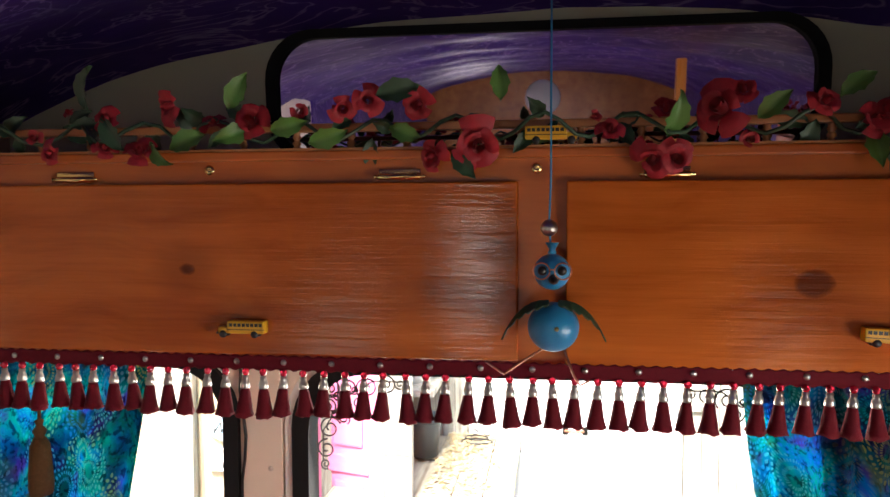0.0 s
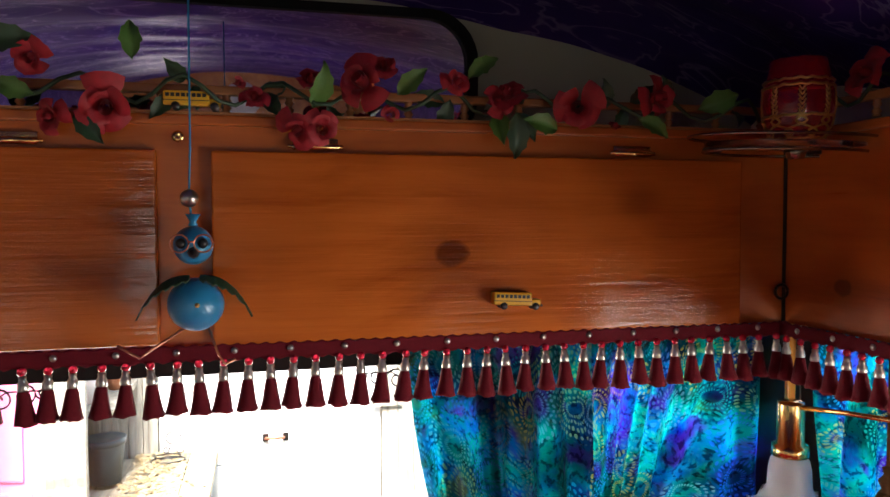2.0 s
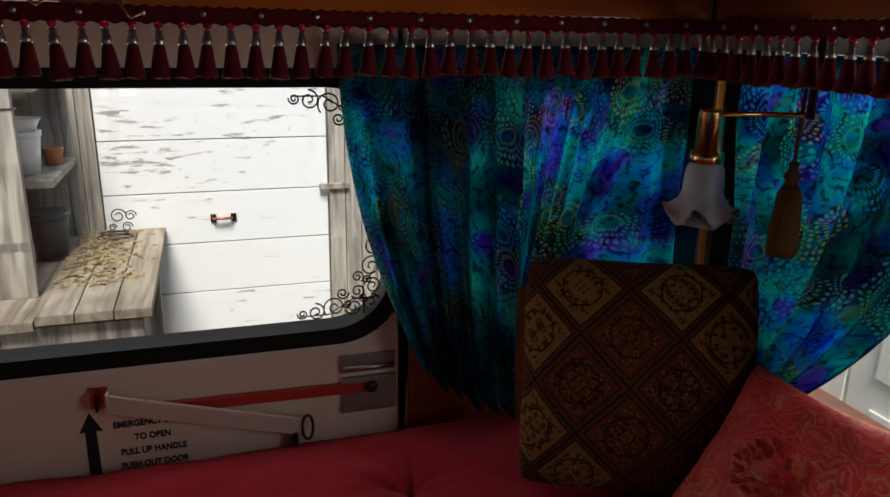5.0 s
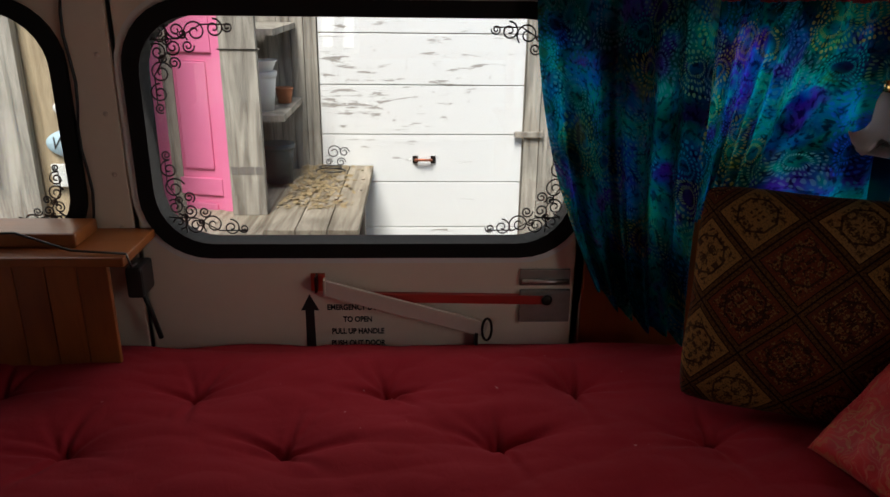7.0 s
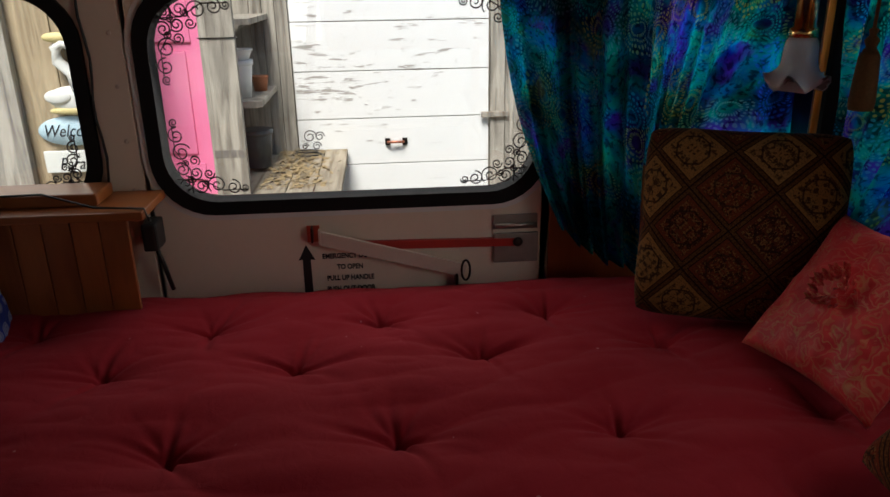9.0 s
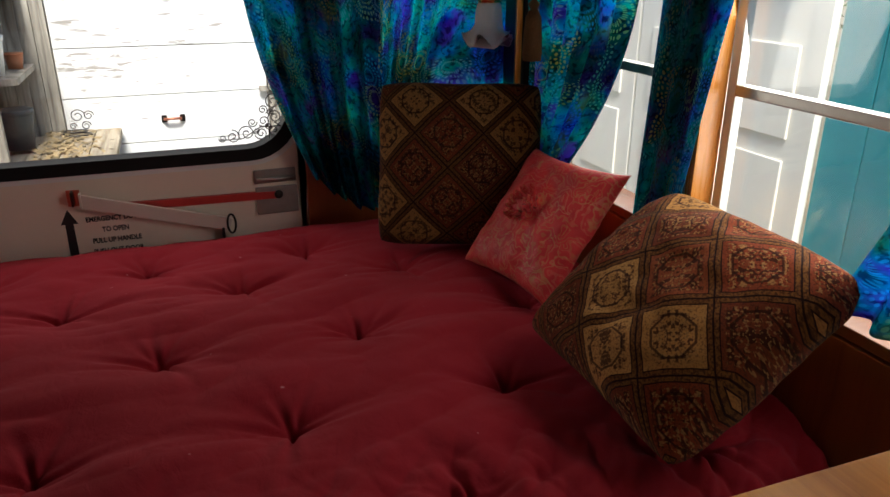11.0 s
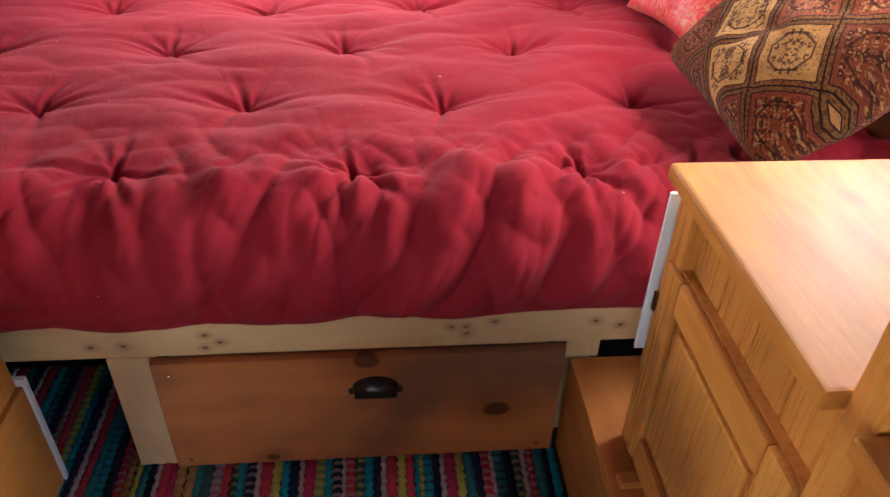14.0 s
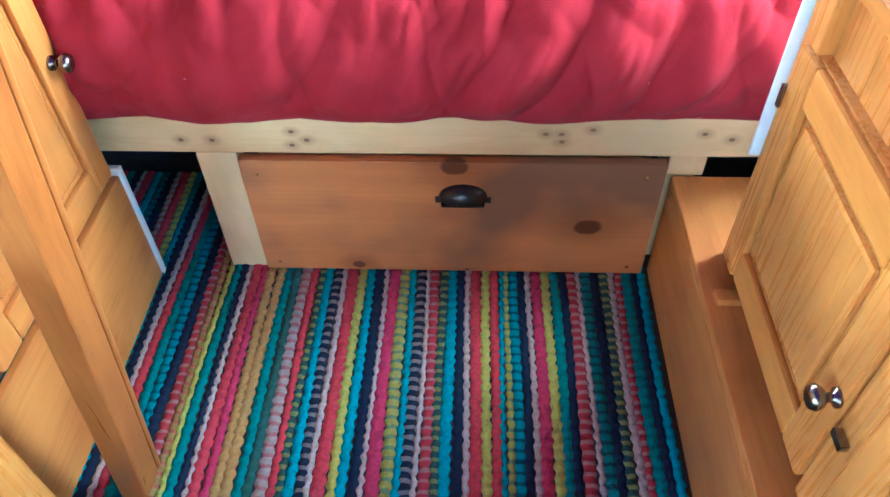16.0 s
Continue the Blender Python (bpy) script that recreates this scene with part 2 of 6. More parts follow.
def paisley(name="paisley_print"):
    g = Nodes(name)
    uv = g.n("TexCoord", "UV")
    warp = g.vm("ADD", uv, g.vm("MULTIPLY", g.vm("SUBTRACT", g.noise(uv, 3.0, 2, out=1), (0.5, 0.5, 0.5)), (0.7, 0.7, 0)))
    vo = g.t.nodes.new("ShaderNodeTexVoronoi")
    vo.voronoi_dimensions = "2D"
    g.put(vo.inputs["Vector"], warp)
    vo.inputs["Scale"].default_value = 1.9
    r = vo.outputs["Distance"]
    rings = g.math("SINE", g.math("MULTIPLY", r, 34.0))
    line = g.smooth(rings, 0.35, 0.75)
    pick = g.n("SeparateColor", 0, i={0: vo.outputs["Color"]})
    ink = g.ramp(pick, (0.0, (0.55, 0.34, 0.14)), (0.35, (0.60, 0.16, 0.15)), (0.6, (0.40, 0.32, 0.10)), (0.85, (0.62, 0.38, 0.22)))
    base = g.ramp(g.noise(uv, 3, 2), (0.35, (0.50, 0.016, 0.026)), (0.65, (0.64, 0.045, 0.048)))
    col = g.mix(g.math("MULTIPLY", line, 0.26), base, ink)
    d2 = g.n("TexVoronoi", 0, i={"Vector": warp, "Scale": 11.0})
    dots = g.math("SUBTRACT", 1, g.smooth(d2, 0.16, 0.26))
    col = g.mix(g.math("MULTIPLY", dots, 0.2), col, (0.75, 0.42, 0.22, 1))
    sw = g.smooth(g.math("ABSOLUTE", g.math("SUBTRACT", g.noise(warp, 2.4, 1), 0.5)), 0.0, 0.018)
    col = g.mix(g.math("MULTIPLY", g.math("SUBTRACT", 1, sw), 0.5), col, (0.50, 0.32, 0.12, 1))
    return g.done(col, 0.55, 0, g.noise(uv, 200, 2), 0.15, 0.001, 0.3, **{"Sheen Weight": 0.04})


def blue_stripes(name="blue_border_print"):
    g = Nodes(name)
    uv = g.n("TexCoord", "UV")
    sep = g.t.nodes.new("ShaderNodeSeparateXYZ")
    g.put(sep.inputs[0], uv)
    v = sep.outputs[1]
    u = sep.outputs[0]
    band = g.ramp(v, (0.0, (0.02, 0.05, 0.33)), (0.36, (0.40, 0.46, 0.58)), (0.40, (0.50, 0.47, 0.40)), (0.52, (0.03, 0.09, 0.36)), (0.55, (0.13, 0.24, 0.40)),
                  (0.70, (0.03, 0.09, 0.36)), (0.73, (0.50, 0.47, 0.40)), (0.86, (0.02, 0.05, 0.33)))
    band.node.color_ramp.interpolation = "CONSTANT"
    vo = g.t.nodes.new("ShaderNodeTexVoronoi")
    vo.voronoi_dimensions = "2D"
    g.put(vo.inputs["Vector"], uv)
    vo.inputs["Scale"].default_value = 6.5
    vo.inputs["Randomness"].default_value = 0.35
    d = g.vm("SUBTRACT", g.vm("MULTIPLY", uv, (6.5, 6.5, 0)), vo.outputs["Position"])
    s2 = g.t.nodes.new("ShaderNodeSeparateXYZ")
    g.put(s2.inputs[0], d)
    ang = g.math("ARCTAN2", s2.outputs[1], s2.outputs[0])
    pet = g.math("ADD", 0.30, g.math("MULTIPLY", g.math("SINE", g.math("MULTIPLY", ang, 9.0)), 0.06))
    fl = g.math("SUBTRACT", 1, g.smooth(g.math("SUBTRACT", vo.outputs["Distance"], pet), -0.02, 0.02))
    ringc = g.smooth(g.math("SINE", g.math("MULTIPLY", vo.outputs["Distance"], 42)), 0.0, 0.6)
    low = g.math("LESS_THAN", v, 0.34)
    col = g.mix(g.math("MULTIPLY", g.math("MULTIPLY", fl, low), g.math("ADD", 0.35, g.math("MULTIPLY", ringc, 0.4))), band, (0.42, 0.46, 0.62, 1))
    sc = g.smooth(g.math("MULTIPLY", g.math("SINE", g.math("MULTIPLY", u, 60.0)), g.math("SINE", g.math("MULTIPLY", v, 75.0))), 0.25, 0.5)
    col = g.mix(g.math("MULTIPLY", g.math("MULTIPLY", sc, g.math("SUBTRACT", 1, low)), 0.55), col, (0.05, 0.08, 0.22, 1))
    return g.done(col, 0.8, 0, g.noise(uv, 150, 2), 0.2, 0.001, 0.25)


def satin(name, lo, hi):
    """Thin shiny cloth for the ceiling, with the sheen of its wrinkles painted in."""
    g = Nodes(name)
    c = g.coord((1.0, 2.2, 1.0))
    f = g.noise(c, 3.2, 4, 0.5, 0.8)
    sheen_mask = g.smooth(g.math("ABSOLUTE", g.math("SUBTRACT", g.noise(g.coord((1.0, 2.6, 1.0)), 2.8, 3, 0.55, 2.2), 0.5)), 0.0, 0.028)
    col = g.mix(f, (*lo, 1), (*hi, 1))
    # pale violet lines painted as light caught on the wrinkles
    col = g.mix(g.math("MULTIPLY", g.math("SUBTRACT", 1, sheen_mask), 0.4), col, (0.40, 0.31, 0.62, 1))
    return g.done(col, 0.45, 0, f, 0.5, 0.012, 0.12)


def weathered(name, light, dark, axis=2):
    g = Nodes(name)
    co = g.n("TexCoord", "Object")
    rnd = g.n("ObjectInfo", "Random")
    co = g.vm("ADD", co, g.vm("MULTIPLY", g.n("CombineXYZ", i={0: rnd, 1: rnd, 2: rnd}), (9, 7, 5)))
    s = [22.0, 22.0, 22.0]
    s[axis] = 1.6
    f = g.noise(g.vm("MULTIPLY", co, tuple(s)), 1.0, 6, 0.65, 0.6)
    f2 = g.noise(co, 3, 3)
    col = g.ramp(f, (0.32, dark), (0.62, light))
    col = g.mix(g.math("MULTIPLY", g.smooth(f2, 0.5, 0.75), 0.35), col, (*[v * 0.55 for v in dark], 1))
    return g.done(col, 0.85, 0, f, 0.5, 0.004, 0.2)


def peeling(name):
    """White paint flaking off grey boards, mostly near one side."""
    g = Nodes(name)
    co = g.n("TexCoord", "Object")
    st = g.noise(g.vm("MULTIPLY", co, (5, 5, 34)), 1.0, 6, 0.7)
    patch = g.noise(g.vm("MULTIPLY", co, (1.6, 1, 2.6)), 1.0, 2)
    m = g.smooth(g.math("ADD", st, g.math("MULTIPLY", patch, 0.45)), 0.865, 0.90)
    sp = g.smooth(g.noise(co, 26, 3), 0.66, 0.70)
    m = g.math("MAXIMUM", m, g.math("MULTIPLY", sp, 0.5))
    col = g.mix(m, (0.80, 0.80, 0.78, 1), (0.36, 0.34, 0.31, 1))
    return g.done(col, 0.7, 0, st, 0.3, 0.003, 0.3)


def cotton_red():
    g = Nodes("red_cotton")
    c = g.coord()
    f = g.noise(c, 6, 4)
    fine = g.noise(c, 420, 2)
    lint = g.smooth(g.noise(g.vm("ADD", c, (3.3, 1.2, 0)), 55, 1), 0.80, 0.83)
    col = g.mix(f, (0.24, 0.011, 0.017, 1), (0.33, 0.022, 0.034, 1))
    col = g.mix(g.math("MULTIPLY", lint, 0.35), col, (0.7, 0.45, 0.45, 1))
    h = g.math("ADD", g.math("MULTIPLY", fine, 0.15), g.noise(g.coord((22, 16, 22)), 1.0, 5, 0.6, 1.0))
    return g.done(col, 0.9, 0, h, 0.3, 0.008, 0.05, **{"Sheen Weight": 0.03, "Sheen Roughness": 0.5})


PINE = (0.54, 0.133, 0.020)
PINE_D = (0.29, 0.054, 0.007)
M = {}
M["cab"] = wood("varnished_pine", PINE, PINE_D, 0, [(-0.056, 1.2, 1.676, 0.016), (0.806, 1.2, 1.665, 0.026), (1.094, 1.2, 1.739, 0.011), (0.309, 1.2, 1.650, 0.009), (1.345, 1.2, 1.605, 0.012), (1.352, 1.055, 1.618, 0.017), (1.352, 0.80, 1.67, 0.022)], rough=0.12, gloss=0.32, relief=0.6)
M["cab_frame"] = wood("pine_face_frame", (0.49, 0.125, 0.021), PINE_D, 0, [(0.449, 1.2, 1.816, 0.006)], rough=0.34)
M["cab_side"] = wood("pine_side_run", (0.52, 0.13, 0.021), (0.28, 0.055, 0.008), 1, [(1.345, 1.080, 1.613, 0.018), (1.345, 0.862, 1.665, 0.022), (1.345, 0.52, 1.70, 0.015)], rough=0.3, gloss=0.3)
M["rail"] = wood("turned_pine", (0.42, 0.17, 0.06), (0.26, 0.09, 0.03), 0, rough=0.35)
M["honey"] = wood("honey_pine", (0.66, 0.28, 0.048), (0.40, 0.135, 0.020), 1, [(1.35, -0.20, 0.82, 0.013), (1.22, -0.10, 0.82, 0.006), (1.40, -0.24, 0.82, 0.009)], rough=0.46, gloss=0.12)
M["honey_v"] = wood("honey_pine_upright", (0.66, 0.28, 0.05), (0.47, 0.165, 0.026), 2, rough=0.28, spread=(3.0, 2.0, 5.0))
M["step"] = wood("varnished_step", (0.62, 0.25, 0.05), (0.40, 0.125, 0.022), 1, [(1.06, -0.09, 0.2, 0.02)], rough=0.3)
M["step_v"] = wood("varnished_pine_upright", (0.60, 0.24, 0.048), (0.40, 0.125, 0.022), 2, rough=0.3, spread=(3.0, 2.0, 5.0))
M["post"] = wood("dark_varnished_pine", (0.44, 0.15, 0.026), (0.26, 0.07, 0.012), 2, rough=0.3)
M["raw"] = wood("raw_pine", (0.72, 0.51, 0.245), (0.58, 0.37, 0.15), 0, [(0.068, 0.185, 0.347, 0.005), (0.127, 0.185, 0.347, 0.005), (0.278, 0.185, 0.368, 0.005), (0.275, 0.185, 0.337, 0.005), (0.304, 0.185, 0.349, 0.005), (0.741, 0.185, 0.367, 0.005), (0.769, 0.185, 0.367, 0.005), (0.771, 0.185, 0.35, 0.005), (0.824, 0.185, 0.377, 0.005), (1.023, 0.185, 0.37, 0.005), (1.073, 0.185, 0.358, 0.005)], rough=0.65, gloss=0.3)
M["raw_v"] = wood("raw_pine_upright", (0.72, 0.51, 0.245), (0.58, 0.37, 0.15), 2, rough=0.65, gloss=0.3)
M["drawer"] = wood("stained_pine", (0.54, 0.19, 0.048), (0.26, 0.085, 0.032), 0, [(0.84, 0.17, 0.150, 0.026), (0.576, 0.17, 0.302, 0.024), (0.37, 0.17, 0.03, 0.013)], rough=0.4, grain=0.4, gloss=0.2, blotch=0.8, stain=(0.12, 0.062, 0.036))
M["ledge"] = wood("reddish_pine", (0.32, 0.10, 0.024), (0.18, 0.05, 0.012), 0, rough=0.35)
M["ledge_v"] = wood("reddish_pine_boards", (0.34, 0.10, 0.022), (0.20, 0.05, 0.012), 2, rough=0.4, spread=(3.0, 2.0, 5.0))
M["wall"] = plain("cream_enamel", (0.76, 0.67, 0.55), 0.42, 0, 0.08, 5)
M["panel"] = plain("olive_grey_panel", (0.50, 0.50, 0.37), 0.5, 0, 0.08, 4)
M["rubber"] = plain("black_rubber", (0.012, 0.012, 0.013), 0.75, 0, 0.2, 30, **{"Specular IOR Level": 0.15})
M["white_trim"] = plain("white_trim", (0.72, 0.73, 0.70), 0.35, 0, 0.05, 9)
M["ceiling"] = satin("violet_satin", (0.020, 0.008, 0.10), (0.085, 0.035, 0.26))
M["floor"] = plain("dark_floor", (0.05, 0.05, 0.06), 0.7)
M["batik"] = batik()
M["kilim"] = kilim()
# same weave, with the shade of the bed corner put into its colour
M["kilim_shaded"] = kilim("shaded_kilim_tapestry", 0.48)
M["paisley"] = paisley()
M["stripes"] = blue_stripes()
M["red"] = cotton_red()
M["maroon"] = plain("maroon_thread", (0.12, 0.007, 0.014), 0.75, 0, 0.35, 240, 0.5, **{"Sheen Weight": 0.05, "Specular IOR Level": 0.1})
M["silver"] = plain("dull_silver", (0.42, 0.40, 0.37), 0.3, 1.0, 0.15, 60)
M["bead"] = plain("red_glass_bead", (0.55, 0.02, 0.05), 0.08, 0, 0.1, 40, 0.0, **{"Transmission Weight": 0.35})
M["brass"] = plain("polished_brass", (0.72, 0.50, 0.20), 0.2, 1.0, 0.1, 30)
M["dark_metal"] = plain("dark_bronze", (0.03, 0.025, 0.022), 0.3, 0.7, 0.2, 30)
M["chrome"] = plain("worn_nickel", (0.24, 0.20, 0.16), 0.24, 1.0, 0.15, 40)
M["gold"] = plain("gilt_filigree", (0.62, 0.42, 0.14), 0.35, 1.0, 0.2, 90)
M["ruby"] = plain("ruby_glass", (0.42, 0.006, 0.02), 0.08, 0, 0.05, 5, 0.0, **{"Transmission Weight": 0.55})
M["petal"] = plain("red_silk_petal", (0.28, 0.004, 0.013), 0.65, 0, 0.7, 60, 0.3, **{"Sheen Weight": 0.05})
M["leaf"] = plain("green_silk_leaf", (0.07, 0.16, 0.03), 0.5, 0, 0.45, 40, 0.3)
M["leaf_dark"] = plain("dark_silk_leaf", (0.02, 0.05, 0.022), 0.5, 0, 0.4, 40, 0.3)
M["yellow"] = plain("school_bus_yellow", (0.62, 0.33, 0.015), 0.35, 0, 0.05, 40, 0.05)
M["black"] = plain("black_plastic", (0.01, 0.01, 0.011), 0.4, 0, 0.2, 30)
M["bird_blue"] = plain("blue_enamel", (0.022, 0.20, 0.40), 0.28, 0, 0.25, 30, 0.3)
M["copper"] = plain("copper_wire", (0.55, 0.20, 0.12), 0.35, 0.8, 0.15, 60)
M["frost"] = plain("frosted_glass", (0.85, 0.87, 0.90), 0.5, 0, 0.05, 20, 0.1, **{"Transmission Weight": 0.7})
M["tan_cord"] = plain("brown_cord", (0.085, 0.045, 0.02), 0.8, 0, 0.4, 180, 0.6, **{"Specular IOR Level": 0.1})
M["red_paint"] = plain("red_enamel", (0.42, 0.03, 0.025), 0.4, 0, 0.15, 20)
M["arm_paint"] = plain("cream_painted_steel", (0.60, 0.52, 0.45), 0.4, 0, 0.12, 18)
M["grey_steel"] = plain("grey_steel", (0.26, 0.24, 0.22), 0.45, 0.5, 0.3, 30)
M["ink"] = plain("black_decal", (0.012, 0.012, 0.014), 0.6, 0, 0.1, 30)
M["scroll"] = plain("frosted_dark_decal", (0.06, 0.05, 0.05), 0.7, 0, 0.2, 30)
M["peel"] = peeling("peeling_white_boards")
M["grey_wood"] = weathered("weathered_grey_boards", (0.47, 0.43, 0.36), (0.13, 0.115, 0.095))
M["tan_wood"] = weathered("weathered_tan_boards", (0.50, 0.40, 0.26), (0.22, 0.165, 0.10))
M["deck_wood"] = weathered("weathered_deck", (0.42, 0.36, 0.27), (0.14, 0.115, 0.08), 1)
M["pink"] = plain("pink_paint", (0.82, 0.21, 0.39), 0.4, 0, 0.06, 8)
M["white_door"] = plain("white_door_paint", (0.85, 0.81, 0.72), 0.4, 0, 0.04, 8)
M["teal"] = plain("teal_paint", (0.02, 0.30, 0.34), 0.5, 0, 0.12, 8)
M["terracotta"] = plain("terracotta", (0.45, 0.16, 0.07), 0.8, 0, 0.15, 25)
M["pot_white"] = plain("white_plastic", (0.75, 0.75, 0.72), 0.4, 0, 0.05, 20)
M["bin"] = plain("slate_plastic", (0.03, 0.045, 0.055), 0.5, 0, 0.1, 20)
M["dry_leaf"] = plain("dry_leaves", (0.30, 0.22, 0.11), 0.8, 0, 0.5, 30)
M["sign_blue"] = plain("pale_blue_sign", (0.45, 0.60, 0.66), 0.5, 0, 0.05, 20)
M["sign_white"] = plain("white_sign", (0.74, 0.74, 0.68), 0.5, 0, 0.05, 20)
M["straw"] = plain("straw_yellow", (0.66, 0.55, 0.25), 0.6, 0, 0.1, 20)
M["ground"] = plain("dry_ground", (0.16, 0.14, 0.09), 0.95, 0, 0.35, 2.5, 0.5)
M["bush"] = plain("garden_green", (0.06, 0.12, 0.03), 0.7, 0, 0.5, 6, 0.4)


def clear_glass():
    g = Nodes("window_glass")
    tr = g.n("BsdfTransparent", i={0: (0.96, 0.97, 0.97, 1)})
    gl = g.n("BsdfGlossy", i={"Color": (1, 1, 1, 1), "Roughness": 0.02})
    g.put(g.out.inputs[0], g.n("MixShader", i={0: 0.05, 1: tr, 2: gl}))
    return g.m


M["glass"] = clear_glass()
M["mirror"] = plain("dark_mirror_glass", (0.74, 0.68, 0.86), 0.02, 1.0, 0.02, 3, 0.0)
M["shelf_glass"] = plain("shelf_glass", (0.85, 0.9, 0.9), 0.03, 0, 0.0, 3, 0.0, **{"Transmission Weight": 1.0})

# ---- building helpers ----


def box(bm, x0, x1, y0, y1, z0, z1, bev=0.0, seg=2):
    r = bmesh.ops.create_cube(bm, size=1.0)
    bmesh.ops.transform(bm, matrix=Matrix.LocRotScale(((x0 + x1) / 2, (y0 + y1) / 2, (z0 + z1) / 2), None, (abs(x1 - x0), abs(y1 - y0), abs(z1 - z0))), verts=r["verts"])
    if bev:
        es = {e for v in r["verts"] for e in v.link_edges}
        bmesh.ops.bevel(bm, geom=list(es), offset=bev, segments=seg, profile=0.6, affect="EDGES")
    return bm


def boxed(*a, bev=0.0, seg=2):
    return box(bmesh.new(), *a, bev=bev, seg=seg)


def lathe(profile, m=None, seg=16, bm=None, wob=None):
    """A turned form about z from (radius, height) pairs."""
    bm = bm or bmesh.new()
    rings = []
    for k, (r, z) in enumerate(profile):
        ring = []
        for i in range(seg):
            a = 2 * math.pi * i / seg
            rr, zz = wob(r, z, a, k) if wob else (r, z)
            p = Vector((rr * math.cos(a), rr * math.sin(a), zz))
            ring.append(bm.verts.new(m @ p if m else p))
        rings.append(ring)
    for a, b in zip(rings, rings[1:]):
        for i in range(seg):
            bm.faces.new((a[i], a[(i + 1) % seg], b[(i + 1) % seg], b[i]))
    if profile[0][0] > 1e-5:
        bm.faces.new(rings[0][::-1])
    if profile[-1][0] > 1e-5:
        bm.faces.new(rings[-1])
    for f in bm.faces:
        f.smooth = True
    return bm


def tube(points, r, seg=6, bm=None, closed=False):
    """A round wire along points."""
    bm = bm or bmesh.new()
    pts = [Vector(p) for p in points]
    n = len(pts)
    rings = []
    up = Vector((0.13, 0.31, 0.94))
    for i, p in enumerate(pts):
        d = (pts[min(i + 1, n - 1)] - pts[max(i - 1, 0)]).normalized()
        u = d.cross(up)
        if u.length < 0.05:
            u = d.cross(Vector((1, 0, 0)))
        u.normalize()
        v = d.cross(u)
        rad = r(i / max(1, n - 1)) if callable(r) else r
        rings.append([bm.verts.new(p + rad * (math.cos(2 * math.pi * k / seg) * u + math.sin(2 * math.pi * k / seg) * v)) for k in range(seg)])
    for a, b in zip(rings, rings[1:]):
        for i in range(seg):
            bm.faces.new((a[i], b[i], b[(i + 1) % seg], a[(i + 1) % seg]))
    bm.faces.new(rings[0])
    bm.faces.new(rings[-1][::-1])
    for f in bm.faces:
        f.smooth = True
    return bm


def ball(x, y, z, r, bm=None, sx=1, sy=1, sz=1, u=16, v=10):
    bm = bm or bmesh.new()
    q = bmesh.ops.create_uvsphere(bm, u_segments=u, v_segments=v, radius=r)
    bmesh.ops.transform(bm, matrix=Matrix.LocRotScale((x, y, z), None, (sx, sy, sz)), verts=q["verts"])
    for f in bm.faces:
        f.smooth = True
    return bm


def sheet(nu, nv, fn, thick=0.0, closed=False):
    """A grid surface from fn(u, v) with UV in metres or as fn gives them: fn returns (point, (u, v))."""
    bm = bmesh.new()
    uvl = bm.loops.layers.uv.new("UVMap")
    vs, uvs = {}, {}
    for j in range(nv + 1):
        for i in range(nu + 1):
            p, t = fn(i / nu, j / nv)
            v = bm.verts.new(p)
            vs[i, j], uvs[v] = v, t
    for j in range(nv):
        for i in range(nu):
            f = bm.faces.new((vs[i, j], vs[i + 1, j], vs[i + 1, j + 1], vs[i, j + 1]))
            f.smooth = True
            for lp in f.loops:
                lp[uvl].uv = uvs[lp.vert]
    return bm


def mesh_of(name, bm, material):
    bmesh.ops.recalc_face_normals(bm, faces=bm.faces)
    me = bpy.data.meshes.new(name)
    bm.to_mesh(me)
    bm.free()
    me.materials.append(material)
    return me


def solid(name, bm, material, label="", category="", kind="", group=""):
    return tagged(new(name, mesh_of(name, bm, material)), label, category, group, kind)


def part(name, bm, material, parent, label=""):
    ob = new(name, mesh_of(name, bm, material))
    ob.parent = parent
    ob.matrix_parent_inverse = parent.matrix_world.inverted() if parent.parent is None else Matrix()
    return tagged(ob, label)


def thing(name, label, category, group="", kind=""):
    return tagged(new(name), label, category, group, kind)


def shared(name, me, m, parent):
    """One more piece on shared mesh data."""
    ob = new(name, me)
    ob.parent = parent
    ob.matrix_basis = m
    return ob


def thicken(ob, t):
    md = ob.modifiers.new("Solidify", "SOLIDIFY")
    md.thickness, md.offset = t, 0.0
    return ob


def rounded_loop(x0, x1, z0, z1, r, n=8):
    pts = []
    for cx, cz, a0 in ((x1 - r, z1 - r, 0), (x0 + r, z1 - r, 90), (x0 + r, z0 + r, 180), (x1 - r, z0 + r, 270)):
        for k in range(n + 1):
            a = radians(a0 + 90 * k / n)
            pts.append((cx + r * math.cos(a), cz + r * math.sin(a)))
    return pts


def ring_frame(outer, inner, y0, y1, bm=None):
    """A frame between two loops in the xz plane, from depth y0 to y1."""
    bm = bm or bmesh.new()
    n = len(outer)
    L = [[bm.verts.new((x, y, z)) for x, z in loop] for loop, y in ((outer, y0), (inner, y0), (inner, y1), (outer, y1))]
    for a, b in ((0, 1), (1, 2), (2, 3), (3, 0)):
        for i in range(n):
            j = (i + 1) % n
            bm.faces.new((L[a][i], L[a][j], L[b][j], L[b][i]))
    return bm


def loop_plate(loop, y0, y1, bm=None):
    bm = bm or bmesh.new()
    a = [bm.verts.new((x, y0, z)) for x, z in loop]
    b = [bm.verts.new((x, y1, z)) for x, z in loop]
    bm.faces.new(a)
    bm.faces.new(b[::-1])
    n = len(loop)
    for i in range(n):
        bm.faces.new((a[i], b[i], b[(i + 1) % n], a[(i + 1) % n]))
    return bm


